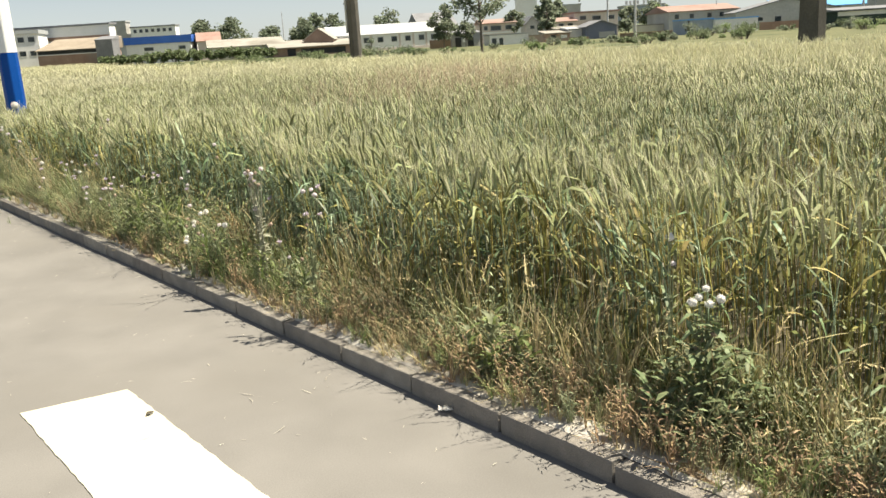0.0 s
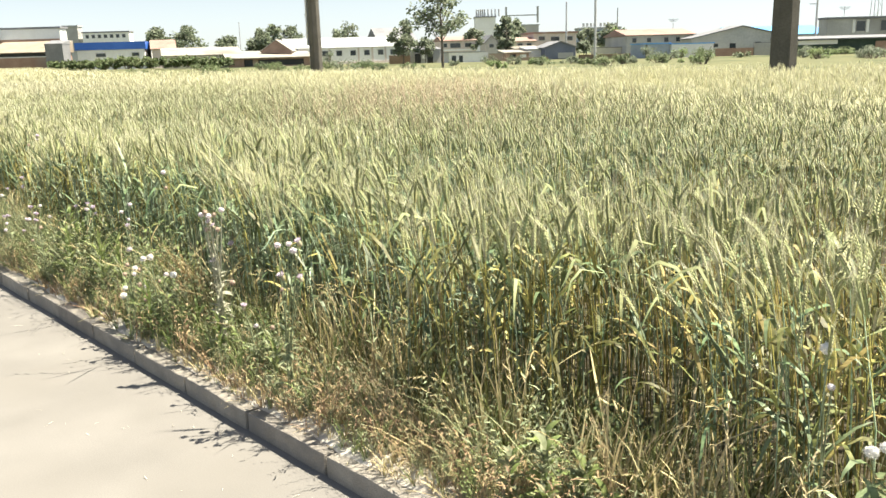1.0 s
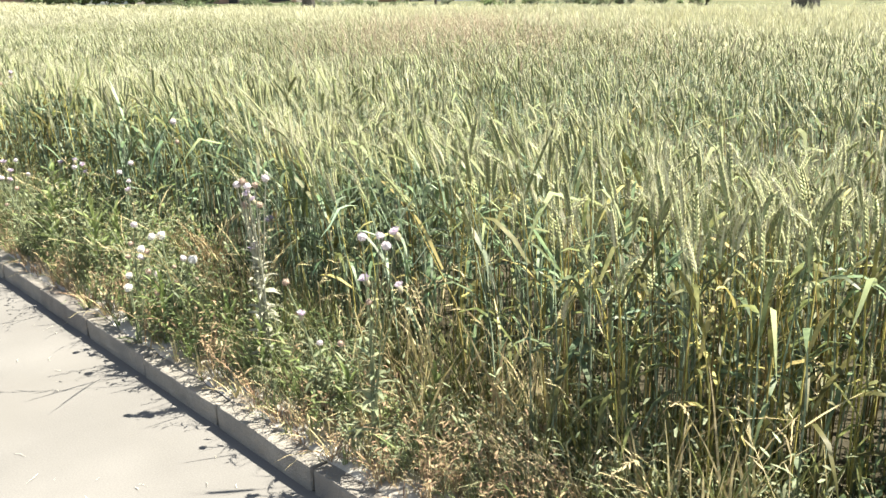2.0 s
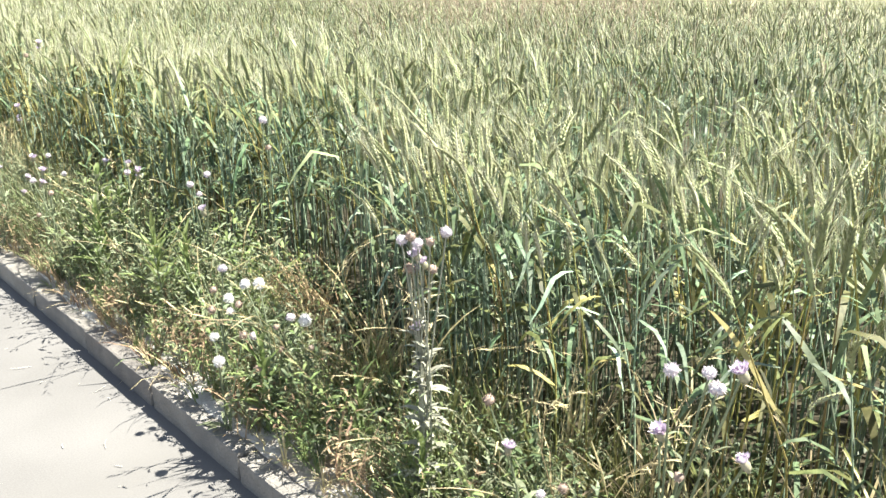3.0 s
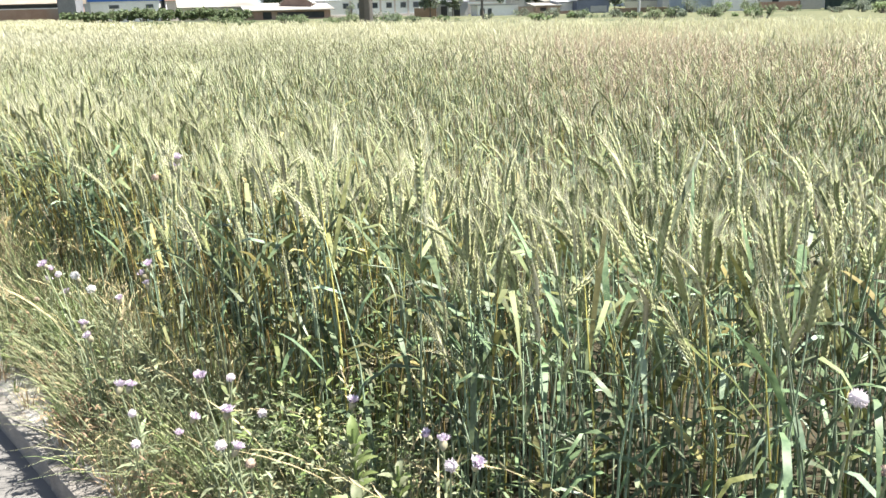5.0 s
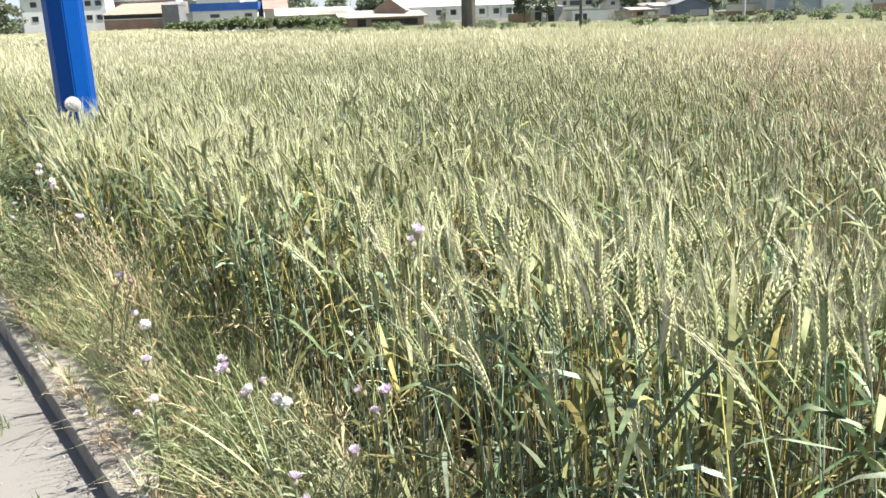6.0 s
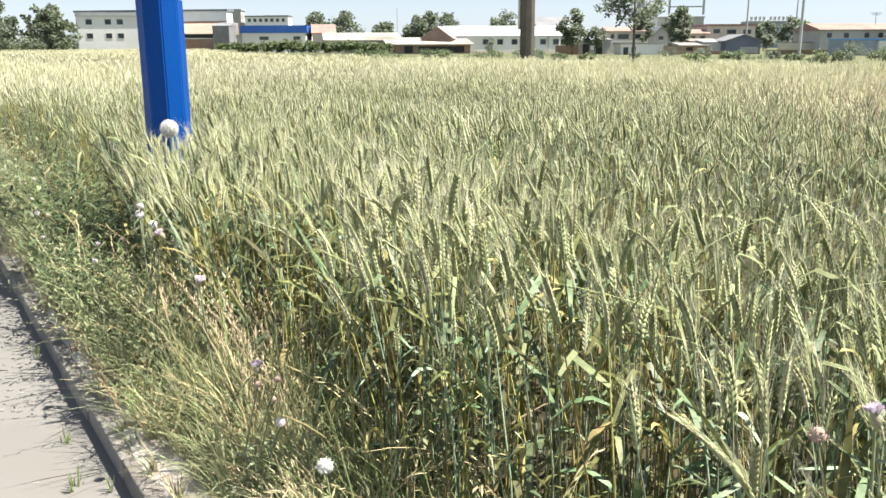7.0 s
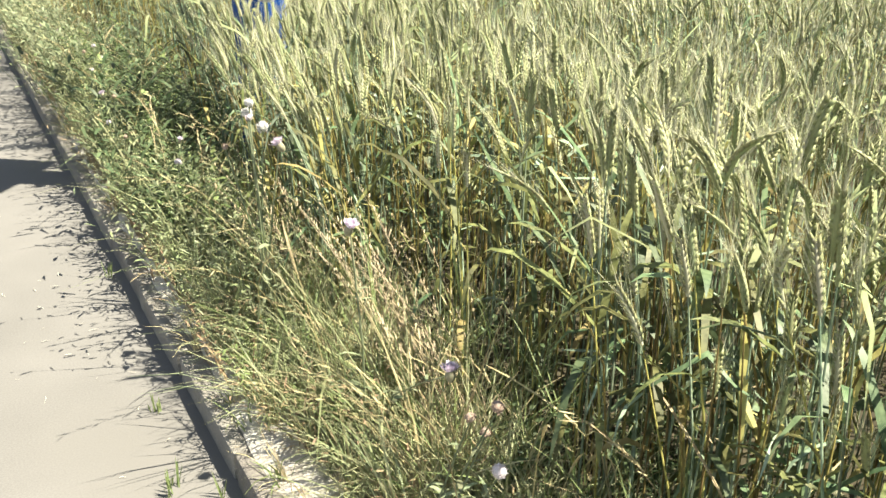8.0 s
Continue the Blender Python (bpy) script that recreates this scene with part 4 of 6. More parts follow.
def tuft_head(seed, petals, material):
    """A thistle flower: a scaly bulb with a brush of petals on top."""
    rr = random.Random(seed)
    s = Shape()
    s.tube([(0, 0, -0.018), (0, 0, -0.012), (0, 0, -0.004), (0, 0, 0.002)], (0.003, 0.0075, 0.0085, 0.006), 7, 0)
    for _ in range(petals):
        a, o = rr.uniform(0, 6.28), rr.uniform(0.0, 1.0)
        d = Vector((math.cos(a) * o, math.sin(a) * o, 0.9)).normalized()
        p = Vector((math.cos(a), math.sin(a), 0)) * 0.005 * o
        s.blade([p, p + d * 0.011, p + d * rr.uniform(0.013, 0.018)], (0.003, 0.0042), (-math.sin(a), math.cos(a), rr.uniform(-0.5, 0.5)), 1)
    return s.mesh("flower_head", [BUD, material])


HEADS = {
    "white": [fluff_head(0.0155, 170, k, FLUFF, (1.0, 0.8, 0.9)[k], 0.7) for k in range(3)],
    "purple": [tuft_head(20 + k, 90, PURPLE) for k in range(3)],
    "pale": [fluff_head(0.0125, 150, 30 + k, PALEPINK, (0.85, 1.0, 0.75)[k], 0.55) for k in range(3)],
    "faded": [fluff_head(0.011, 80, 40 + k, FADED) for k in range(2)],
}
HEAD_LABEL = {"white": "round white seed fluff", "purple": "pale purple flower", "pale": "whitish pink fluffy flower", "faded": "faded brown head"}


def thistle(x, y, heads, label, seed, leaves=26, leaf_material=None, leaf=0.085, bush=0.0, stalk=None):
    """A thistle rooted at x, y; heads are (dx, dy, height, kind)."""
    r = random.Random(seed)
    z0 = float(soil_height(np.array(x)))
    ob = root("thistle", pose(x, y, z0), label, "thistle", "thistles on the verge")
    foliage = Shape()
    for dx, dy, top, kind in heads:
        s = Shape()
        end = Vector((dx, dy, top - z0))
        base = Vector((r.uniform(-0.015, 0.015), r.uniform(-0.015, 0.015), 0))
        mid = base.lerp(end, 0.5) + Vector((-dx * 0.25 + r.uniform(-0.015, 0.015), -dy * 0.25 + r.uniform(-0.015, 0.015), 0.02))
        pts = [base, base.lerp(mid, 0.6), mid, mid.lerp(end, 0.6), end - Vector((0, 0, 0.008))]
        s.tube(pts, (0.0035, 0.003, 0.0026, 0.0022, 0.002), 4, 0)
        part("stem", s.mesh("stem", [stalk or WEED]), None, ob)
        part("flower_head", HEADS[kind][r.randrange(len(HEADS[kind]))], None, ob, HEAD_LABEL[kind], pose(end.x, end.y, end.z, r.uniform(-30, 30), r.uniform(-30, 30), r.uniform(0, 360)) @ Matrix.Scale(r.uniform(0.8, 1.15), 4))
        for k in range(leaves // len(heads)):
            q = r.uniform(0.08, 0.85)
            p = base.lerp(mid, q * 2) if q < 0.5 else mid.lerp(end, q * 2 - 1)
            a, ln = r.uniform(0, 6.28), leaf * r.uniform(0.5, 1.2) * (1.15 - q)
            d = Vector((math.cos(a), math.sin(a), r.uniform(0.1, 0.7)))
            w = ln * r.uniform(0.16, 0.26)
            side = (-d.y, d.x, r.uniform(-0.4, 0.4))
            foliage.blade([p, p + d * ln * 0.3, p + d * ln * 0.6 + Vector((0, 0, -0.05 * ln)), p + d * ln + Vector((0, 0, -0.3 * ln))], (w * 0.4, w, w * 0.7), side, 0)
    if bush:
        for k in range(int(640 * bush)):
            a, rad = r.uniform(0, 6.28), r.uniform(0, 0.15 * bush)
            p = Vector((math.cos(a) * rad, math.sin(a) * rad, r.uniform(0.02, 0.30 * bush * (1.1 - rad * 3))))
            e, ln = r.uniform(0, 6.28), r.uniform(0.03, 0.07)
            d = Vector((math.cos(e), math.sin(e), r.uniform(-0.1, 0.9)))
            w = ln * r.uniform(0.2, 0.42)
            foliage.blade([p, p + d * ln * 0.45, p + d * ln + Vector((0, 0, -0.2 * ln))], (w * 0.4, w), (-d.y, d.x, r.uniform(-0.5, 0.5)), 0)
    part("foliage", foliage.mesh("foliage", [leaf_material or WEED]), None, ob, "grey green prickly leaves")
    return ob


def hd(x, y, *heads):
    """Heads given by their own places, as offsets from the root."""
    return [(hx - x, hy - y, hz, kind) for hx, hy, hz, kind in heads]


thistle(0.34, 3.58, hd(0.36, 3.58, (0.38, 3.60, 0.56, "white"), (0.37, 3.64, 0.51, "white"), (0.385, 3.59, 0.51, "white"), (0.36, 3.61, 0.535, "white"), (0.40, 3.56, 0.53, "white"), (0.38, 3.57, 0.42, "faded"), (0.36, 3.60, 0.40, "faded"), (0.37, 3.63, 0.36, "faded")), "bushy green thistle with white seed fluff beside the kerb", 1, 110, PRICKLY, 0.065, 1.35)
thistle(0.42, 3.77, hd(0.42, 3.77, (0.436, 3.784, 0.68, "white"), (0.42, 3.76, 0.60, "pale")), "tall grey thistle with one white head in the wheat edge", 2, 40)
thistle(0.15, 5.58, hd(0.15, 5.58, (0.155, 5.53, 0.71, "pale"), (0.14, 5.58, 0.70, "pale"), (0.165, 5.52, 0.685, "pale"), (0.17, 5.49, 0.72, "purple"), (0.15, 5.46, 0.60, "purple"), (0.16, 5.60, 0.58, "purple"), (0.12, 5.54, 0.55, "faded")), "tall grey thistle with whitish pink flowers", 3, 50)
thistle(0.2, 6.785, hd(0.2, 6.785, (0.21, 6.849, 0.44, "white"), (0.2, 6.905, 0.425, "white"), (0.245, 6.692, 0.374, "white"), (0.235, 6.745, 0.37, "pale"), (0.18, 6.965, 0.37, "white"), (0.15, 6.905, 0.36, "pale"), (0.26, 6.715, 0.37, "white"), (0.22, 6.795, 0.33, "faded"), (0.17, 6.825, 0.31, "pale"), (0.24, 6.665, 0.31, "faded"), (0.2, 6.745, 0.29, "faded")), "thistle with several round white seed heads", 4, 80)
thistle(0.06, 6.81, hd(0.08, 6.81, (0.05, 6.756, 0.31, "white"), (0.12, 6.91, 0.30, "white"), (0.15, 6.81, 0.33, "faded"), (0.13, 6.71, 0.28, "faded")), "low thistle with white fluff at the kerb", 5, 34)
thistle(0.23, 6.21, hd(0.23, 6.21, (0.181, 6.226, 0.725, "pale"), (0.19, 6.21, 0.735, "faded"), (0.20, 6.20, 0.72, "pale"), (0.215, 6.18, 0.725, "faded"), (0.238, 6.158, 0.745, "pale"), (0.205, 6.21, 0.69, "purple"), (0.215, 6.20, 0.675, "purple"), (0.20, 6.225, 0.66, "faded"), (0.23, 6.19, 0.66, "faded"), (0.22, 6.22, 0.52, "purple")), "woolly grey thistle with a cluster of purple flowers", 6, 160, WOOL, 0.075, 0.0, WOOL)
thistle(0.45, 6.50, hd(0.45, 6.50, (0.454, 6.505, 0.51, "purple"),), "slender thistle with one lilac flower in the wheat edge", 26, 12)
thistle(0.27, 7.82, hd(0.27, 7.82, (0.30, 7.84, 0.57, "purple"), (0.30, 7.76, 0.56, "purple"), (0.28, 7.80, 0.55, "pale")), "thistle with small purple flowers over broad leaves", 7, 40)
thistle(0.36, 7.38, hd(0.36, 7.38, (0.34, 7.34, 0.62, "pale"), (0.33, 7.44, 0.57, "pale"), (0.33, 7.37, 0.50, "purple")), "thistle with whitish flowers at the wheat edge", 8, 36)
thistle(0.20, 8.45, hd(0.20, 8.45, (0.19, 8.40, 0.46, "purple"), (0.24, 8.47, 0.50, "pale"), (0.16, 8.50, 0.42, "purple"), (0.26, 8.38, 0.44, "pale"), (0.21, 8.56, 0.48, "purple")), "spreading thistle with lilac flowers among dry grass", 19, 50)
thistle(0.34, 8.20, hd(0.34, 8.20, (0.348, 8.167, 0.51, "purple"),), "slender thistle with one purple flower", 9, 16)
thistle(0.13, 8.76, hd(0.13, 8.76, (0.132, 8.781, 0.41, "purple"), (0.12, 8.82, 0.40, "purple"), (0.10, 8.70, 0.38, "pale"), (0.06, 8.592, 0.36, "pale"), (0.17, 8.62, 0.33, "purple")), "thistle with pale purple flowers beside the kerb", 10, 40)
thistle(0.17, 9.15, hd(0.17, 9.15, (0.146, 9.075, 0.45, "purple"), (0.16, 9.15, 0.46, "purple"), (0.20, 9.29, 0.56, "white"), (0.20, 9.44, 0.53, "pale"), (0.20, 9.57, 0.53, "purple"), (0.22, 9.02, 0.55, "purple")), "spreading thistle with white and purple heads", 11, 60)
thistle(0.38, 9.26, hd(0.38, 9.26, (0.394, 9.294, 0.517, "purple"), (0.36, 9.18, 0.52, "purple"), (0.30, 9.48, 0.45, "white"), (0.31, 9.62, 0.45, "purple"), (0.30, 9.72, 0.38, "purple"), (0.34, 9.10, 0.60, "purple")), "straggling thistle with pink purple flowers", 12, 50)
thistle(0.5, 9.22, hd(0.5, 9.22, (0.511, 9.225, 0.86, "purple"), (0.52, 9.26, 0.83, "purple"), (0.47, 9.3, 0.80, "faded")), "tall thistle with pink flowers above the wheat", 13, 40)
thistle(0.29, 9.88, hd(0.29, 9.88, (0.30, 9.86, 0.43, "purple"), (0.30, 9.91, 0.38, "purple"), (0.27, 9.98, 0.30, "faded")), "low thistle with purple flowers in dry grass", 14, 30)
thistle(0.17, 10.06, hd(0.17, 10.06, (0.175, 10.08, 0.50, "white"),), "thin thistle stalk with one white seed head", 15, 14)
thistle(0.50, 7.28, hd(0.50, 7.28, (0.508, 7.273, 0.775, "pale"), (0.49, 7.22, 0.70, "faded")), "tall thistle with one white head among the wheat", 24, 20)
thistle(0.39, 7.52, hd(0.39, 7.52, (0.395, 7.516, 0.51, "pale"), (0.40, 8.0, 0.48, "purple")), "straggling thistle with a whitish flower at the wheat edge", 25, 24)
thistle(0.24, 11.55, hd(0.24, 11.55, (0.25, 11.64, 0.74, "white"), (0.25, 11.66, 0.71, "white"), (0.23, 11.58, 0.72, "pale"), (0.27, 11.49, 0.67, "purple"), (0.20, 11.70, 0.62, "faded"), (0.30, 11.70, 0.66, "white")), "tall thistle with white fluffy heads before the blue post", 16, 60)
thistle(0.24, 12.40, hd(0.24, 12.40, (0.25, 12.44, 0.45, "purple"), (0.22, 12.36, 0.40, "pale")), "leafy thistle with small purple flowers", 17, 50, FRESH, 0.09)
thistle(0.28, 11.02, hd(0.28, 11.02, (0.25, 11.04, 0.62, "purple"), (0.28, 10.70, 0.47, "purple")), "thistle with scattered purple flowers in dry grass", 18, 30)
for k, (px, py) in enumerate(((0.15, 6.95), (0.12, 9.9), (0.22, 10.6), (0.16, 13.1), (0.24, 14.2), (0.18, 15.5), (0.14, 8.2), (0.2, 5.9))):
    rr = random.Random(60 + k)
    thistle(px, py, [(rr.uniform(-0.06, 0.06), rr.uniform(-0.09, 0.09), rr.uniform(0.3, 0.5), rr.choice(("pale", "faded", "purple", "faded"))) for _ in range(4)], "grey green thistle with small fading heads", 80 + k, 40)


def round_seed_head():
    x, y, z = 0.635, 12.62, 0.90
    ob = root("seed_head", pose(x, y, 0.06), "large round white seed head on a stalk before the blue post", "seed head")
    s = Shape()
    s.tube([(0.05, 0.02, 0), (0.02, 0.01, 0.4), (0, 0, z - 0.06)], (0.005, 0.004, 0.0035), 5, 0)
    part("stem", s.mesh("stem", [STEM]), None, ob)
    part("seed_globe", fluff_head(0.043, 1500, 5, FLUFF, 1.0, 0.3), None, ob, "dense white globe of seed fluff", pose(0, 0, z - 0.06))


round_seed_head()


def leaf_mesh(ln, w, material, fold=0.25):
    bm = bmesh.new()
    rows = []
    for k in range(6):
        q = k / 5
        ww = w * (math.sin(math.pi * min(0.98, 0.08 + q * 0.92)) ** 0.7)
        zz = ln * (0.55 * q - 0.55 * q * q)
        rows.append([bm.verts.new((s * ww / 2, ln * q, zz + abs(s) * fold * ww)) for s in (-1, 0, 1)])
    for a, b in zip(rows, rows[1:]):
        for i in range(2):
            bm.faces.new((a[i], a[i + 1], b[i + 1], b[i]))
    for f in bm.faces:
        f.smooth = True
    mesh = bpy.data.meshes.new("leaf")
    bm.to_mesh(mesh)
    bm.free()
    mesh.materials.append(material)
    return mesh


LEAVES = [leaf_mesh(0.12, 0.014, FRESH), leaf_mesh(0.09, 0.012, FRESH), leaf_mesh(0.14, 0.015, FRESH)]
BROAD = [leaf_mesh(0.085, 0.036, WEED), leaf_mesh(0.07, 0.028, WEED), leaf_mesh(0.1, 0.04, FRESH)]


def rosette(x, y, top, label, seed, n=32, meshes=None, steep=(15, 75), size=1.0, name="green_weed"):
    """A leafy shoot: a short stem with leaves set all round it."""
    r = random.Random(seed)
    z0 = float(soil_height(np.array(x)))
    ob = root(name, pose(x, y, z0), label, "weed", "leafy shoots on the verge")
    s = Shape()
    s.tube([(0, 0, 0), (0.004, 0, (top - z0) * 0.5), (0, 0, top - z0 - 0.04)], (0.005, 0.004, 0.003), 5, 0)
    part("stem", s.mesh("stem", [FRESH]), None, ob)
    for k in range(n):
        q = (k + 0.5) / n
        zz = (top - z0) * (0.12 + 0.74 * q)
        pitch = steep[0] + (steep[1] - steep[0]) * q + r.uniform(-10, 10)
        part("leaf", (meshes or LEAVES)[r.randrange(3)], None, ob, "", pose(0, 0, zz, 0, 0, k * 137.5 + r.uniform(-15, 15)) @ pose(0, 0, 0, pitch) @ Matrix.Scale(size * r.uniform(0.8, 1.1), 4))


rosette(0.188, 7.886, 0.38, "bright green lance leaved shoot on the verge", 1)
rosette(0.224, 7.517, 0.42, "bright green lance leaved shoot on the verge", 2)
rosette(0.13, 6.72, 0.33, "bright green lance leaved shoot at the kerb", 3, 24, None, (15, 75), 0.9)
rosette(0.27, 7.39, 0.42, "bright green lance leaved shoot on the verge", 4, 20)
rosette(0.236, 6.458, 0.28, "small bright green lance leaved shoot", 8, 16, None, (15, 75), 0.8)
rosette(0.19, 6.18, 0.26, "small bright green lance leaved shoot", 9, 16, None, (15, 75), 0.8)
rosette(0.16, 7.85, 0.28, "bright green lance leaved shoot on the verge", 5, 16, None, (15, 70), 0.85)
rosette(0.20, 5.75, 0.26, "small bright green lance leaved shoot", 6, 16, None, (15, 75), 0.8)
rosette(0.34, 5.55, 0.30, "small bright green lance leaved shoot", 7, 16, None, (15, 75), 0.8)
for k, (px, py, tz) in enumerate(((0.27, 8.06, 0.56), (0.23, 8.00, 0.46), (0.31, 7.98, 0.50), (0.20, 8.10, 0.40), (0.32, 8.12, 0.46))):
    rosette(px, py, tz, "grey green broad leaved weed under the wheat", 20 + k, 40, BROAD, (-20, 45), 0.58, "broad_leaf_weed")
for k, (px, py, tz) in enumerate(((0.20, 4.40, 0.34), (0.24, 4.30, 0.30), (0.17, 4.50, 0.28), (0.26, 4.45, 0.33), (0.22, 4.22, 0.24), (0.15, 4.36, 0.22))):
    rosette(px, py, tz, "dense fresh green weed clump at the kerb", 30 + k, 22, BROAD, (-10, 55), 0.75, "green_weed")


def dry_clump(x, y, n, h, lean, label, seed):
    r = random.Random(seed)
    ob = root("dry_grass_clump", pose(x, y, float(soil_height(np.array(x)))), label, "grass")
    for k in range(n):
        hh, a = h * r.uniform(0.6, 1.1), r.uniform(0, 6.28)
        o = Vector((r.uniform(-0.05, 0.05), r.uniform(-0.12, 0.12), 0))
        d = Vector((lean[0] + math.cos(a) * 0.2, lean[1] + math.sin(a) * 0.2, 0))
        at = lambda q: o + d * hh * q * q + Vector((0, 0, hh * q * (1 - 0.2 * q)))  # noqa: E731
        s, g = Shape(), Shape()
        s.blade([at(q) for q in (0, 0.3, 0.55, 0.8, 1)], (0.0018, 0.0016, 0.0013, 0.0009), (-d.y, d.x, 0.2), 0)
        side = Vector((-d.y, d.x, 0)).normalized()
        for j in range(16):
            p = at(0.5 + 0.031 * j)
            way = (at(0.53 + 0.031 * j) - p).normalized() + side * r.uniform(0.25, 0.7) * (1 if j % 2 else -1) + Vector((0, 0, r.uniform(-0.3, 0.25)))
            ln = r.uniform(0.016, 0.030) * (1 - j / 26)
            g.blade([p, p + way * ln * 0.55, p + way * ln], (0.0009, 0.0030), (-way.y, way.x, 0.4), 0)
        stalk = part("stalk", s.mesh("stalk", [PINKHAY if seed < 3 else BROWN if seed == 3 else STRAW]), None, ob)
        tagged(part("seed_head", g.mesh("seed_head", [BROWN if seed == 3 else PINKHAY]), None, stalk), kind="stuff")


dry_clump(0.42, 10.90, 34, 0.66, (-0.08, 1.0), "lodged clump of dry pinkish brome grass", 1)
dry_clump(0.36, 11.55, 18, 0.55, (-0.15, 0.7), "leaning clump of dry brome grass", 2)
dry_clump(0.48, 6.95, 70, 0.52, (-0.32, 0.05), "dry brown grass clump at the wheat edge", 3)
dry_clump(0.62, 12.45, 34, 0.8, (-0.15, 0.25), "tall clump of dry brome grass before the blue post", 2)
dry_clump(0.30, 5.1, 30, 0.42, (-0.5, 0.2), "dry bent grass clump on the verge", 4)
dry_clump(0.25, 4.0, 30, 0.3, (-0.4, 0.2), "dry bent grass clump near the kerb", 5)
dry_clump(0.30, 10.2, 30, 0.45, (-0.4, 0.2), "dry bent grass clump on the verge", 6)


# ---- the posts ----
def octagon(bm, r0, r1, z0, z1, twist=22.5):
    rings = [[bm.verts.new((r * math.cos(radians(45 * k + twist)), r * math.sin(radians(45 * k + twist)), z)) for k in range(8)] for r, z in ((r0, z0), (r1, z1))]
    bm.faces.new(rings[0][::-1])
    bm.faces.new(rings[1])
    sides = [bm.faces.new((rings[0][k], rings[0][(k + 1) % 8], rings[1][(k + 1) % 8], rings[1][k])) for k in range(8)]
    edges = [e for f in sides for e in f.edges if abs(e.verts[0].co.z - e.verts[1].co.z) > 0.1]
    bmesh.ops.bevel(bm, geom=list(set(edges)), offset=r0 * 0.05, segments=2, affect="EDGES")
    bmesh.ops.recalc_face_normals(bm, faces=bm.faces[:])
    return bm


def blue_post():
    ob = root("painted_post", pose(0.765, 13.10, 0.0, 0, 0, 9), "eight sided post, blue below and white above", "post")
    part("blue_section", octagon(bmesh.new(), 0.112, 0.111, -0.1, 1.48), BLUE, ob, "glossy blue painted lower section")
    part("white_section", octagon(bmesh.new(), 0.111, 0.107, 1.48, 4.7), WHITE, ob, "white painted upper section")
    turned = Matrix.Rotation(radians(90 + math.degrees(math.atan2(-0.586, 0.81)) - 9), 4, "Z")
    part("sign_panel", boxes((-0.25, 0.25, -0.13, 0.13, 2.25, 4.6), bevel=0.02), WHITE, ob, "plain white panel carried by the post", turned)


blue_post()


def concrete_pole(x, y, r0, label, turn, pipe):
    ob = root("concrete_pole", pose(x, y, 0, 0, 0, turn), label, "pole", "row of concrete poles")
    part("shaft", octagon(bmesh.new(), r0, r0 * 0.72, -0.2, 11.0), POLE, ob)
    if pipe:
        s = Shape()
        side = Matrix.Rotation(radians(-turn), 3, "Z") @ Vector((-0.82, 0.57, 0)) * (r0 + 0.02)
        s.tube([(side.x, side.y, 1.8), (side.x * 0.95, side.y * 0.95, 5.0), (side.x * 0.85, side.y * 0.85, 9)], (0.05, 0.05, 0.05), 8, 0)
        part("pipe", s.mesh("pipe", [STEEL]), None, ob, "thin grey pipe strapped to the shaft")
        for k in range(8):
            part("bracket", boxes((side.x * 0.94 - 0.07, side.x * 0.94 + 0.07, side.y * 0.94 - 0.07, side.y * 0.94 + 0.07, 2.2 + k * 0.8, 2.26 + k * 0.8)), STEEL, ob)
    return ob


concrete_pole(19.56, 33.60, 0.285, "grey concrete pole with a pipe at the field edge", 15, True)
concrete_pole(20.99, 13.82, 0.375, "thick grey concrete pole at the field edge", 25.5, False)

# ---- the settlement beyond the field ----
TOWN = Matrix.Translation((-1.385, 3.049, 0)) @ Matrix.Rotation(radians(-42.42), 4, "Z")


def window(parent, u0, u1, z0, z1, y, frame_material=None):
    w = part("window", boxes((u0, u1, y - 0.05, y + 0.02, z0, z0 + 0.08), (u0, u1, y - 0.05, y + 0.02, z1 - 0.08, z1), (u0, u0 + 0.08, y - 0.05, y + 0.02, z0 + 0.08, z1 - 0.08), (u1 - 0.08, u1, y - 0.05, y + 0.02, z0 + 0.08, z1 - 0.08)), frame_material or WALLG, parent)
    part("pane", boxes((u0 + 0.08, u1 - 0.08, y - 0.02, y + 0.02, z0 + 0.08, z1 - 0.08)), PANE, w)


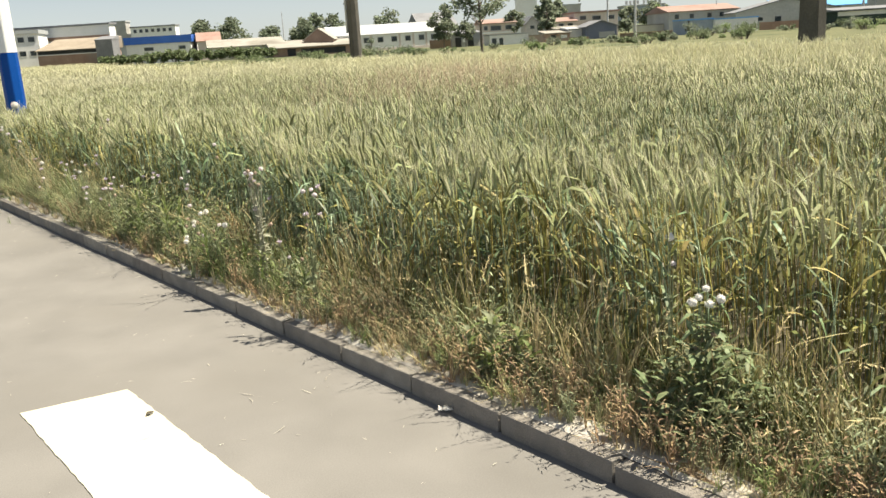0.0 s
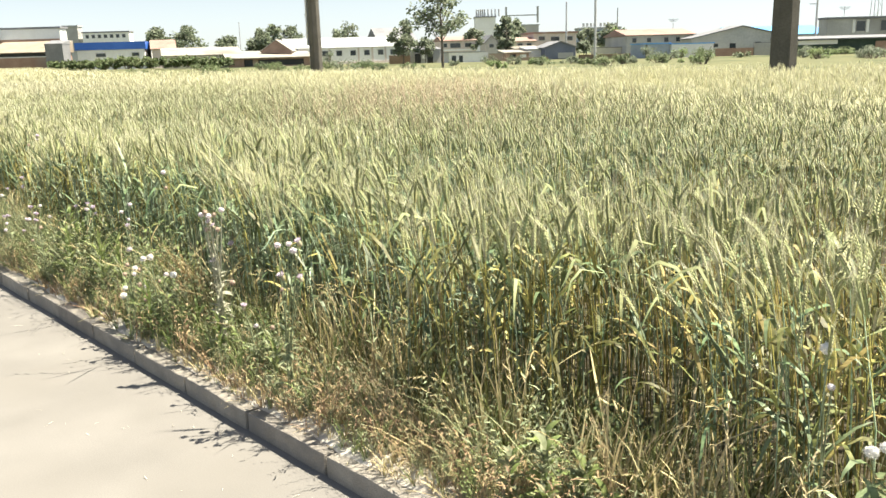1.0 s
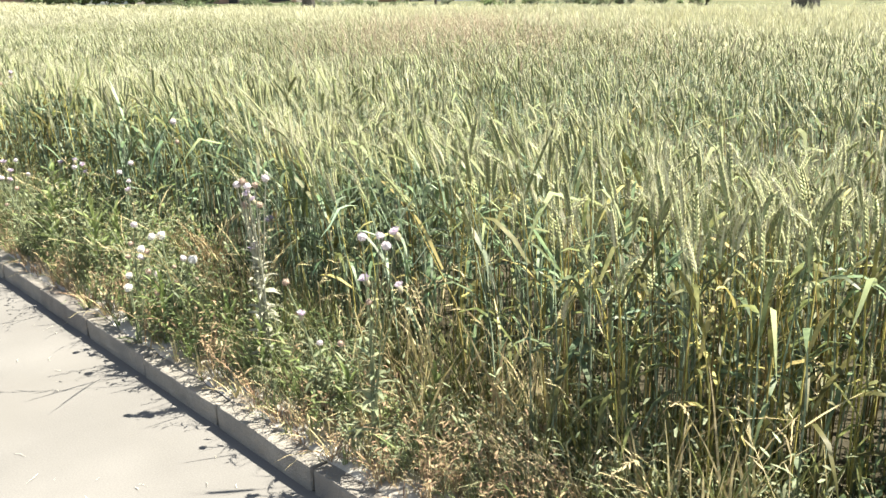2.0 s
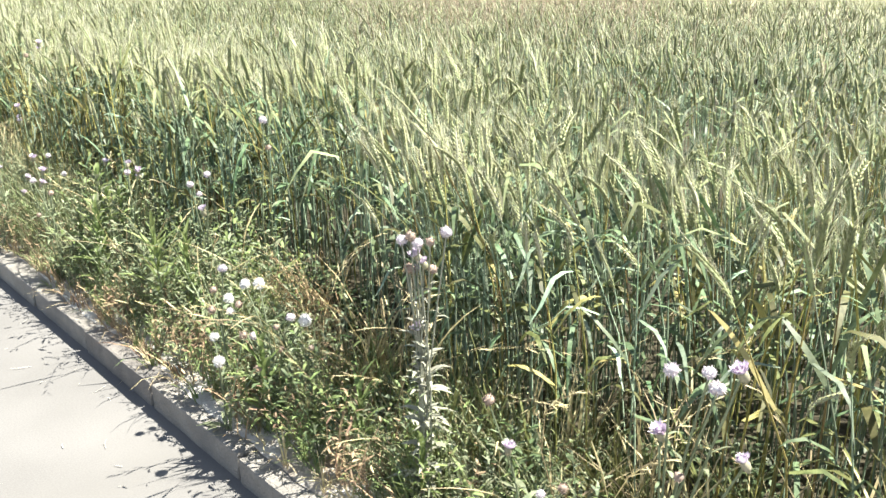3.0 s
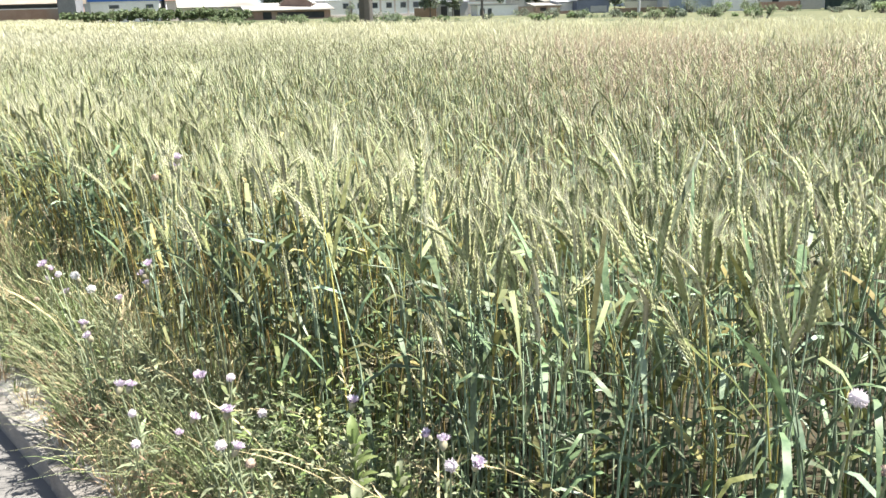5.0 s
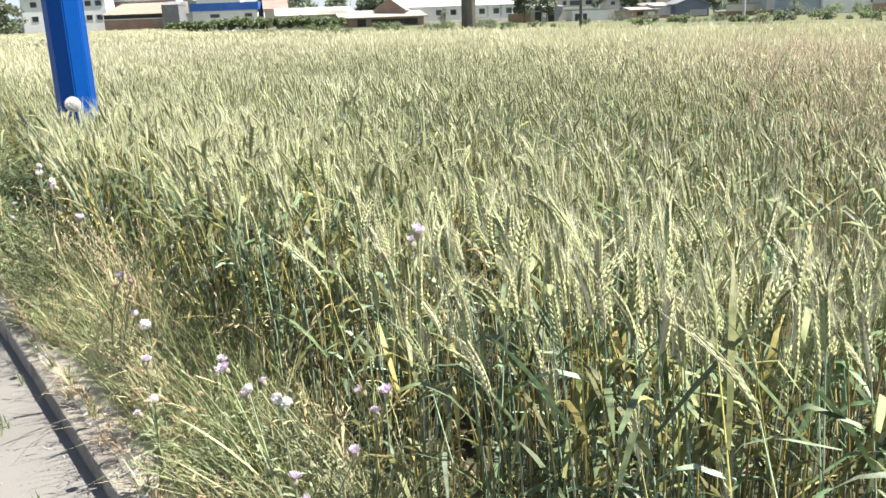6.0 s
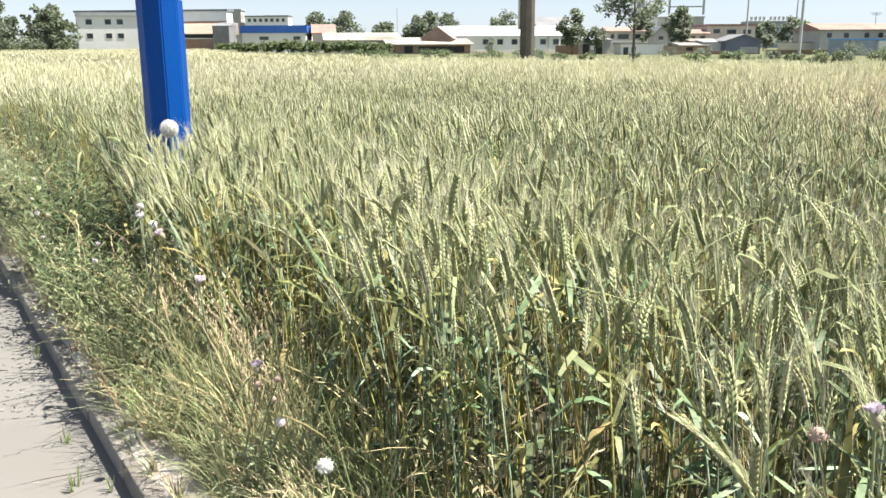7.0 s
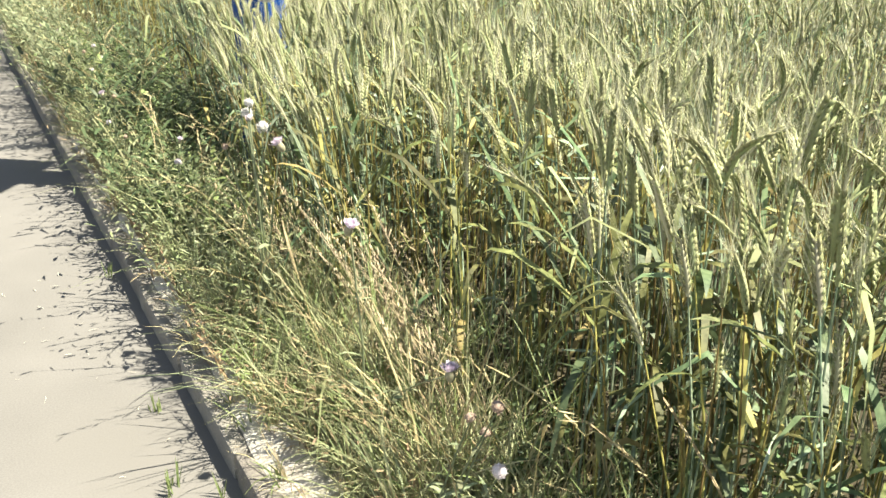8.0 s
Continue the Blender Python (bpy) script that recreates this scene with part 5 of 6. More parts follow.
def house(name, label, u0, u1, d, deep, wall_h, ridge_h, wall_m, roof_m, windows=(), style="along", base=0.0, over=0.25, panels=(), turn=None):
    """A building in the settlement's own axes; style: roof ridge along the front, gable to the front, lean-to or flat."""
    if turn is None:
        turn = 0.0 if deep < 1 or d > 200 else 18.0 if u0 < 0 else 8.0
    mid, c = (u0 + u1) / 2, math.cos(radians(turn))
    w = (u1 - u0) / 2 / c
    ob = root(name, TOWN @ pose(mid, d + w * math.sin(radians(turn)), base, 0, 0, turn), label, "building")
    if style == "gable":
        part("wall", prism(bmesh.new(), [(-w, -0.5), (w, -0.5), (w, wall_h), (0, ridge_h), (-w, wall_h)], 0, deep), wall_m, ob)
        t, sl = 0.14, (ridge_h - wall_h) / w
        for s in (-1, 1):
            e = s * (w + over)
            part("roof", prism(bmesh.new(), [(e, wall_h - sl * over + 0.01), (e, wall_h - sl * over + t), (0, ridge_h + t), (0, ridge_h + 0.01)], -over, deep + over), roof_m, ob)
    else:
        part("wall", boxes((-w, w, 0, deep, -0.5, wall_h)), wall_m, ob)
        bm = bmesh.new()
        if style == "along":
            prof = [(-over, wall_h), (-over, wall_h + 0.12), (deep / 2, ridge_h + 0.12), (deep + over, wall_h + 0.12), (deep + over, wall_h)]
        elif style == "lean":
            prof = [(-over, wall_h), (-over, wall_h + 0.12), (deep + over, ridge_h + 0.12), (deep + over, wall_h)]
        else:
            prof = [(-over, wall_h), (-over, ridge_h), (deep + over, ridge_h), (deep + over, wall_h)]
        a = [bm.verts.new((-w - over, y, z + 0.005)) for y, z in prof]
        b = [bm.verts.new((w + over, y, z + 0.005)) for y, z in prof]
        bm.faces.new(a)
        bm.faces.new(b[::-1])
        for i in range(len(prof)):
            bm.faces.new((a[i], b[i], b[(i + 1) % len(prof)], a[(i + 1) % len(prof)]))
        bmesh.ops.recalc_face_normals(bm, faces=bm.faces)
        part("roof", bm, roof_m, ob)
    for a, b, z0, z1 in windows:
        window(ob, (a - mid) / c, (b - mid) / c, z0, z1, 0.0)
    for a, b, z0, z1, m in panels:
        part("door", boxes(((a - mid) / c, (b - mid) / c, -0.06, 0.03, z0, z1)), m, ob)
    return ob


# the long brick works and its neighbours
house("long_hall", "long white hall with a grey roof edge behind the brick shed", -105, -72.6, 168, 3, 7.9, 8.25, WALLW, ROOFG, style="flat", panels=((-105, -72.8, 5.3, 6.0, BRICK),), turn=0.0)
# The dark strip below the brick shed's eaves is the overhang's shade, as colour.
house("brick_shed", "long weathered brick shed with a tan roof", -78.5, -66.6, 150, 8, 2.9, 4.9, BRICK, ROOFT, style="lean", base=0.3, over=0.3, panels=((-78.4, -66.7, 2.3, 2.88, DARK), (-78.4, -66.7, 2.15, 2.3, WALLW)), turn=0.0)
house("side_shed", "narrow dark grey shed end beside the brick shed", -66.4, -63.4, 147, 3, 4.2, 4.8, ROOFG, ROOFG, style="lean", base=0.3, over=0.05, turn=0.0)
house("blue_roofed_works", "white workshop with a deep blue fascia band", -63.5, -52.3, 153, 12, 3.15, 4.45, WALLW, ROOFB, style="flat", base=0.3, over=0.3, windows=((-60.5, -58.8, 1.9, 2.6), (-54.5, -53.2, 1.9, 2.6)), turn=10.0)
house("red_cottage", "small cottage with a faded red roof", -51.0, -47.2, 155, 8, 3.3, 4.9, WALLP, ROOFR, windows=((-49.0, -48.2, 1.7, 2.6),))
house("two_storey_house", "white two storey house with small dark windows", -94.8, -81.2, 152, 10, 6.2, 6.9, WALLW, ROOFW, style="flat", base=0.4, windows=[(u, u + 1.1, z, z + 1.0) for u in (-93.4, -90.2, -88.2, -84.6, -82.9) for z in (2.2, 4.7)])
house("low_shed", "long low tan roofed open shed", -41.5, -30.5, 131, 7, 1.7, 2.9, CREAM, ROOFP, style="lean", base=0.2, panels=((-31.9, -30.7, 0.2, 1.2, BRICK),))
house("open_shed", "low open shed with dark bays and sheet roof", -31.0, -19.6, 129, 7, 1.25, 2.3, BRICK, ROOFP, style="lean", over=0.6, panels=((-29.0, -27.8, 0.1, 1.1, DARK), (-27.0, -20.5, 0.2, 1.05, DARK)))
house("white_workshop", "long whitewashed workshop with a row of dark windows", -23.8, -6.6, 138, 8, 2.5, 4.1, WALLW, ROOFW, windows=[(u, u + 0.95, 1.25, 2.15) for u in (-21.6, -18.6, -16.4, -14.2, -12.0, -9.8, -7.8)], panels=[(-23.6, -6.8, -0.3, 0.35, WALLP)] + [(u, u + 0.28, 0.36, 2.48, WALLP) for u in (-22.9, -17.6, -13.0, -10.8, -8.7)])
house("brown_gable_house", "small brown brick house with its gable to the field", -27.2, -22.6, 134, 4, 2.3, 3.9, surface("dull brown brick", (0.2, 0.14, 0.11), (0.3, 0.22, 0.18), 0.6, 8, 0.95), ROOFP, style="gable", over=0.2, turn=0.0)
house("grey_house", "grey roofed house behind the trees", -11.0, -4.0, 165, 10, 3.6, 6.2, WALLG, ROOFG)
house("pink_house", "two storey pink house with a red roof and balcony", 0.7, 6.3, 141, 8, 3.1, 3.8, WALLP, ROOFR, windows=((1.0, 1.7, 2.1, 2.85), (2.1, 3.9, 2.0, 2.85), (4.5, 5.7, 2.05, 2.85)), panels=((0.8, 6.2, 1.55, 1.85, WALLW),))
house("white_shed", "low white shed with two dark doorways", 1.6, 6.8, 115, 5, 1.35, 1.5, WALLW, ROOFW, style="flat", base=-0.1, over=0.12, panels=((1.9, 2.5, 0.0, 1.0, PANE), (2.9, 3.4, 0.0, 1.0, PANE)))
house("brick_pier", "short brick wall end", 6.85, 8.7, 115, 0.6, 1.05, 1.15, BRICK, ROOFT, style="flat", base=-0.1, over=0.05)
house("wooden_fence", "brown board fence between the houses", -6.6, -3.7, 118, 0.3, 1.2, 1.25, surface("brown boards", (0.22, 0.15, 0.10), (0.32, 0.23, 0.17), 0.8, 12, 0.9), BRICK, style="flat", base=-0.1, over=0.02)
house("grey_cottage", "small grey cottage behind the wall", 8.4, 10.5, 150, 5, 2.9, 4.0, WALLG, ROOFG, style="gable", windows=((9.0, 9.9, 1.9, 2.6),))
house("orange_roofed_house", "small pale house with an orange tile roof", 13.3, 17.1, 150, 7, 2.8, 3.5, WALLP, ROOFR, windows=((13.9, 14.9, 1.8, 2.6), (15.5, 16.5, 1.8, 2.6)))
house("yard_shed", "low yard shed under a pale sheet roof", 9.6, 12.9, 121, 4, 1.0, 1.35, BRICK, ROOFP, style="lean", over=0.3, panels=((10.2, 11.0, 0.1, 0.85, DARK), (11.6, 12.5, 0.1, 0.8, WALLW)))
house("yard_shed", "low brick yard shed with a patched roof", 11.5, 15.1, 126, 4, 1.5, 1.9, WALLP, ROOFP, style="lean", over=0.3, panels=((12.4, 13.2, 0.1, 1.2, DARK),))
house("cream_wall", "long cream plastered yard wall", 21.8, 26.2, 122, 0.4, 1.35, 1.48, CREAM, ROOFP, style="flat", over=0.04)
house("grey_garage", "low grey garage with dark doorways", -3.6, 0.5, 119, 5, 1.75, 2.3, WALLG, ROOFG, style="lean", panels=((-3.1, -2.3, 0.0, 1.3, DARK), (-1.4, -0.6, 0.0, 1.3, DARK), (-2.1, -1.6, 0.6, 1.2, WALLW)))
house("blue_sheet_shed", "dull blue sheet metal shed with bright blue trim", 25.1, 28.15, 104, 5, 1.65, 1.78, WALLB, TRIM, style="flat", over=0.08, panels=((25.1, 25.3, 0.0, 1.6, DARK),), turn=8.0)
house("flat_house", "flat roofed pale house with wide windows", 17.0, 24.6, 152, 9, 4.1, 4.4, WALLP, ROOFR, style="flat", windows=((17.8, 19.0, 2.9, 3.7), (20.0, 21.6, 2.8, 3.6), (22.6, 24.0, 2.8, 3.6)))
house("blue_grey_shed", "dark blue grey shed with a low gable", 15.0, 19.3, 120, 6, 1.6, 2.35, surface("blue grey sheet wall", (0.12, 0.14, 0.20), (0.17, 0.19, 0.25), 0.6, 8, 0.7), ROOFG, style="gable", panels=((16.8, 19.0, 0.1, 0.9, WALLG),))
house("lean_to", "white lean-to beside the dark shed", 12.8, 15.0, 122, 4, 1.4, 1.7, WALLW, ROOFW, style="lean")
house("rubble_wall", "low dark brown rubble wall", 18.4, 26.0, 112, 0.5, 0.6, 0.68, surface("dark rubble", (0.13, 0.095, 0.075), (0.24, 0.19, 0.15), 1.2, 9, 0.95), BROWN, style="flat", over=0.02, base=-0.1)
house("rubble_wall", "low reddish rubble heap wall", 8.9, 15.0, 117, 0.5, 0.42, 0.5, BRICK, ROOFT, style="flat", over=0.02, base=-0.1)
house("long_house", "grey two storey house with a pink roof and five windows", 26.3, 36.0, 120, 9, 2.85, 3.7, WALLG, ROOFR, windows=[(u, u + 0.75, 1.9, 2.65) for u in (27.0, 29.1, 31.6, 33.3, 34.8)])
house("gable_hall", "grey gabled hall with dark windows", 33.6, 47.0, 114, 4, 2.2, 3.65, WALLG, ROOFG, style="gable", windows=((36.4, 37.2, 1.0, 1.6), (38.6, 39.6, 0.6, 1.6), (42.0, 43.0, 0.6, 1.7), (45.4, 46.4, 1.0, 1.7)), turn=4.0)
house("white_cabin", "long white cabin with blue trim", 28.25, 33.5, 104, 5.6, 1.55, 1.68, WALLW, TRIM, style="flat", over=0.1)
house("brick_wall", "low brick yard wall", 33.6, 38.1, 104, 0.4, 0.9, 0.97, BRICK, BRICK, style="flat", over=0.02, base=-0.05)
house("grey_gate", "grey sheet metal gate wall", 38.2, 40.6, 104, 0.4, 1.5, 1.56, WALLG, ROOFG, style="flat", over=0.02, base=-0.05)
house("blue_warehouse", "wide warehouse under a bright blue roof", 52.0, 68.0, 150, 16, 2.7, 4.3, WALLG, TRIM, turn=0.0)
house("canopy_shed", "long open canopy with dark netting below", 38.8, 60.0, 95, 4, 1.65, 1.95, NETTING, ROOFG, style="lean", over=0.5, base=-0.05, panels=((38.9, 44.0, 1.15, 1.6, WALLW), (48.2, 50.6, 0.2, 1.35, BRICK), (51.0, 53.2, 0.1, 1.3, WALLG), (54.2, 55.2, 0.1, 1.3, WALLW)), turn=0.0)
house("roof_house", "grey upper house with white framed windows", 49.5, 61.0, 110, 2.5, 4.1, 4.35, WALLG, ROOFG, style="flat", windows=((53.1, 54.4, 2.5, 3.9), (56.2, 57.5, 2.5, 3.9)), panels=((52.7, 53.05, 2.4, 4.0, WALLW), (54.45, 54.8, 2.4, 4.0, WALLW)), turn=0.0)
house("factory_tower", "grey factory tower above the roofs", 11.7, 17.8, 262, 9, 11.3, 11.6, WALLW, ROOFG, style="flat")
house("factory_block", "pale factory block behind the trees", 18.0, 31.0, 264, 9, 8.6, 9.0, WALLG, ROOFW, style="flat")
far_block = house("far_block", "long distant grey office block with roof lettering", 50, 64, 302, 12, 8.0, 8.5, WALLB, WALLG, style="flat", windows=[(51 + 2.4 * k, 52.3 + 2.4 * k, 5.8, 7.2) for k in range(5)])
for k in range(9):
    part("sign_bar", boxes((-6.2 + 1.3 * k + 0.8 * (k > 3), -5.4 + 1.3 * k + 0.8 * (k > 3), 1.0, 1.2, 8.7, 9.9)), WALLG, far_block, "plain grey bar of the roof sign")
house("far_flats", "distant pale apartment blocks", -128.5, -123.5, 300, 4, 13.4, 13.9, WALLG, ROOFW, style="flat")
house("far_terrace", "distant pale terrace roofs", -122, -106, 300, 4, 11.2, 11.6, WALLW, ROOFG, style="flat", windows=[(-121 + 2.1 * k, -119.8 + 2.1 * k, 9.4, 10.6) for k in range(7)])


def chimneys():
    ob = root("factory_stacks", TOWN @ pose(0, 262, 11.6), "row of short white factory chimneys and a pipe bridge", "chimney")
    for k in range(9):
        s = Shape()
        u = 12.2 + 0.62 * k if k < 5 else 15.7 + 1.1 * (k - 5)
        s.tube([(u, 2, 0), (u, 2, 2.1)], (0.26, 0.24), 8, 0)
        part("stack", s.mesh("stack", [ROOFW if k > 3 else WALLG]), None, ob)
    part("pipe_bridge", boxes((21.0, 30.5, 1, 1.4, -0.1, 0.25), (30.3, 30.9, 1, 1.4, -2.2, 2.6), (20.8, 21.4, 1, 1.4, -2.2, 2.6)), WALLG, ob, "grey pipe bridge")


chimneys()


def thin_pole(u, d, h, r0, label, arm=False):
    ob = root("utility_pole", TOWN @ pose(u, d, 0), label, "pole", "thin poles in the settlement")
    s = Shape()
    s.tube([(0, 0, -0.2), (0, 0, h)], (r0, r0 * 0.7), 8, 0)
    part("shaft", s.mesh("shaft", [STEEL]), None, ob)
    if arm:
        part("arm", boxes((-0.9, 0.1, -0.05, 0.05, h * 0.62, h * 0.62 + 0.1), (-0.5, 0.5, -0.05, 0.05, h * 0.93, h * 0.93 + 0.1)), STEEL, ob)


thin_pole(14.86, 81.4, 9.5, 0.13, "pale slender utility pole beyond the field")
thin_pole(20.9, 140, 8.7, 0.16, "thin grey distant utility pole")
thin_pole(43.7, 100, 9.0, 0.14, "thin pole with a cross arm", True)
thin_pole(41.6, 200, 10.3, 0.2, "thin grey distant utility pole")
thin_pole(-43.0, 190, 9.0, 0.1, "thin grey distant utility pole")


def aerial(u, d, z, h, label):
    ob = root("roof_aerial", TOWN @ pose(u, d, z), label, "aerial")
    part("mast", boxes((-0.03, 0.03, -0.03, 0.03, -0.4, h)), STEEL, ob)
    for k in range(3):
        part("crossbar", boxes((-0.75 + 0.15 * k, 0.75 - 0.15 * k, -0.035 - 0.02, -0.035, h - 0.12 - 0.14 * k, h - 0.07 - 0.14 * k)), STEEL, ob)


aerial(33.2, 122, 3.9, 1.2, "thin television aerial on the pink roof")
aerial(52.0, 111, 4.4, 1.3, "thin television aerial on the flat roof")


def lattice_mast(u, d, h):
    ob = root("lattice_mast", TOWN @ pose(u, d, 0), "slim steel lattice mast far beyond the roofs", "mast")
    for sx in (-1, 1):
        for sy in (-1, 1):
            s = Shape()
            s.tube([(sx * 1.1, sy * 1.1, -0.2), (sx * 0.5, sy * 0.5, h)], (0.09, 0.07), 5, 0)
            part("leg", s.mesh("leg", [STEEL]), None, ob)
    for k in range(9):
        q0, q1 = k / 9, (k + 1) / 9
        a, c = 1.1 - 0.6 * q0, 1.1 - 0.6 * q1
        s = Shape()
        s.tube([(-a, -a, h * q0), (c, -c, h * q1)] if k % 2 else [(a, -a, h * q0), (-c, -c, h * q1)], (0.05, 0.05), 4, 0)
        part("brace", s.mesh("brace", [STEEL]), None, ob)


lattice_mast(101, 200, 20)


# ---- trees, hedges and bushes ----
def leaves_about(s, centre, radius, n, leaf, r, squash=0.75):
    for _ in range(n):
        v = Vector((r.gauss(0, 1), r.gauss(0, 1), r.gauss(0, 1) * squash))
        v = v.normalized() * radius * (r.random() ** 0.45)
        p = centre + v
        d = Vector((r.uniform(-1, 1), r.uniform(-1, 1), r.uniform(-0.9, 0.6))).normalized()
        w = d.orthogonal().normalized()
        ln = leaf * r.uniform(0.6, 1.3)
        s.blade([p, p + d * ln * 0.5, p + d * ln], (ln * 0.35, ln * 0.7), w, 0)


def tree(name, label, u, d, height, crown, trunk, seed, leaf=0.35, clumps=26, per=60, material=None, squash=0.8):
    """A tapered trunk with forking limbs and a crown of leaf clumps set at their ends."""
    r = random.Random(seed)
    ob = root(name, TOWN @ pose(u, d, 0), label, "tree")
    s, c = Shape(), Shape()
    tr = 0.019 * height
    lean = r.uniform(-0.02, 0.02) * height
    s.tube([(0, 0, -0.2), (lean * 0.5, 0, trunk), (lean, 0, height * 0.75)], (tr, tr * 0.7, tr * 0.25), 7, 0)
    for k in range(clumps):
        a, q = r.uniform(0, 6.28), r.uniform(0, 1)
        zz = trunk + (height - trunk) * (0.12 + 0.80 * q)
        rad = crown * math.sqrt(max(0.06, 1 - (2 * q - 0.85) ** 2)) * r.uniform(0.35, 1.0)
        p = Vector((math.cos(a) * rad + lean, math.sin(a) * rad, zz))
        start = Vector((lean * 0.7, 0, max(trunk * 0.85, zz - rad * 0.9)))
        s.tube([start, start.lerp(p, 0.55) + Vector((0, 0, rad * 0.08)), p], (tr * 0.32, tr * 0.2, tr * 0.05), 4, 0)
        leaves_about(c, p, crown * r.uniform(0.22, 0.36), per, leaf, r, squash)
    part("trunk", s.mesh("trunk", [BARK]), None, ob)
    part("crown", c.mesh("crown", [material or CROWN]), None, ob)


tree("young_tree", "young broadleaf tree with a slim trunk at the field edge", 0.42, 67.0, 6.4, 2.5, 2.5, 1, 0.26, 30, 62)
tree("tree", "dark leafy tree beside the workshop", -4.4, 112, 5.5, 1.9, 1.0, 2, 0.35, 26, 70)
tree("tree", "round topped tree behind the workshop roof", -19.4, 190, 8.4, 3.4, 2.0, 3, 0.5)
tree("tree", "broad dark tree far behind the sheds", -37.8, 200, 8.8, 3.6, 1.6, 4, 0.5, 34, 70)
tree("tree", "broad dark tree far behind the sheds", -33.6, 202, 8.4, 3.2, 1.6, 5, 0.5, 30, 70)
tree("tree", "broad dark tree far behind the sheds", -41.0, 203, 8.0, 3.0, 1.6, 31, 0.5, 30, 70)
tree("tree", "distant tree beyond the cottage", -64.5, 200, 8.6, 4.0, 1.8, 6, 0.5, 34, 70)
tree("tree", "distant tree beyond the cottage", -58.6, 204, 9.0, 4.0, 1.8, 7, 0.5, 34, 70)
tree("tree", "distant tree behind the low sheds", -48.0, 200, 6.4, 3.0, 1.8, 8, 0.5)
tree("tree", "distant tree behind the low sheds", -42.5, 204, 5.2, 3.0, 1.4, 28, 0.5)
tree("tree", "dusty grey green tree beside the garage", -1.6, 116, 3.4, 1.3, 0.9, 33, 0.3, 22, 60)
tree("tree", "tree between the pale houses", 6.1, 143, 5.1, 1.9, 1.5, 9, 0.4)
tree("tree", "tall narrow dark tree before the houses", 10.4, 130, 6.6, 1.7, 1.0, 10, 0.35, 30, 80)
tree("tree", "dull green tree in front of the factory block", 19.0, 205, 8.6, 2.6, 1.6, 32, 0.5, 30, 70)
tree("tree", "leafy tree beside the factory block", 14.2, 175, 7.2, 2.6, 1.8, 11, 0.45)
tree("tree", "small dark round tree beside the shed", 23.4, 138, 2.9, 1.0, 0.6, 12, 0.3, 16, 60)
tree("tree", "pale green young tree by the houses", 28.4, 138, 4.4, 1.4, 0.8, 13, 0.35, 20, 60, CROWN_PALE)
tree("tree", "leafy tree behind the long house", 33.2, 165, 5.8, 2.6, 1.5, 14, 0.45)
tree("tree", "leafy tree behind the long house", 29.0, 168, 5.2, 2.2, 1.5, 15, 0.45)
for k, (u, dd, h) in enumerate(((-90, 122, 7.5), (-86, 118, 7.8), (-82, 121, 7.0), (-78.0, 119, 7.2), (-95, 124, 8.0), (-76.2, 118, 5.0))):
    tree("roadside_tree", "dense green roadside tree at the end of the field", u, dd, h, 2.5, 1.2, 40 + k, 0.4, 26, 70)


def bush(u, d, h, w, label, seed, material=None, leaf=0.3, n=9, per=60, lift=0.0):
    r = random.Random(seed)
    ob = root("bush", TOWN @ pose(u, d, lift), label, "bush", "bushes beyond the field")
    s, c = Shape(), Shape()
    for k in range(n):
        p = Vector((r.uniform(-w, w) * 0.75, r.uniform(-w, w) * 0.5, h * r.uniform(0.2, 0.85)))
        s.tube([(p.x * 0.3, p.y * 0.3, -0.1), tuple(p)], (0.05, 0.015), 4, 0)
        leaves_about(c, p, min(w, h) * 0.42, per, leaf, r)
    part("stem", s.mesh("stem", [BARK]), None, ob)
    part("foliage", c.mesh("foliage", [material or HEDGE]), None, ob)


rr = random.Random(9)
for k in range(15):
    bush(-55.0 + 1.75 * k, 124 + rr.uniform(-0.6, 0.6), rr.uniform(1.2, 2.1), rr.uniform(0.8, 1.4), "green hedge bush in front of the works", 100 + k, None, 0.3, 11, 70, 0.35)
for k, (u, dd, h, w) in enumerate(((18.5, 72, 0.75, 1.2), (21.0, 72, 0.55, 1.4), (34.6, 70, 0.95, 0.9), (36.5, 70, 0.6, 1.2), (31.5, 71, 0.8, 1.4), (16.2, 74, 0.6, 1.0), (13.0, 75, 0.5, 0.8), (4.6, 68, 0.6, 1.0), (24.6, 100, 1.4, 1.2), (31.0, 100, 1.3, 1.1), (27.5, 98, 1.0, 1.0), (-16.5, 131, 2.3, 1.0), (-2.5, 80, 0.5, 1.6), (43.0, 92, 1.0, 1.2), (46.5, 92, 0.8, 1.2), (-19.0, 100, 0.7, 1.6), (-8.0, 92, 0.5, 1.6), (38.5, 88, 0.9, 1.5), (49.5, 90, 1.0, 1.3), (10.0, 84, 0.6, 1.5), (22.8, 86, 0.9, 1.6), (-28.0, 104, 0.8, 1.8))):
    bush(u, dd, h, w, "low wild bush on the rough grass", 140 + k, (HEDGE, CROWN_PALE, CROWN)[k % 3], 0.13, 9, 90)

rr = random.Random(33)
for k in range(9):
    bush(-97 + 2.5 * k, 116 + rr.uniform(-1, 1), rr.uniform(2.0, 3.4), rr.uniform(1.6, 2.2), "dark green bush below the roadside trees", 400 + k, CROWN, 0.28, 12, 70)
rr = random.Random(21)
for k in range(34):
    u = rr.uniform(-24, 50)
    bush(u, rr.uniform(62, 104) - 0.12 * abs(u), rr.uniform(0.35, 0.95), rr.uniform(0.6, 1.5), "low wild bush on the rough grass", 300 + k, (HEDGE, CROWN, DEEP)[k % 3], 0.11, 8, 80)

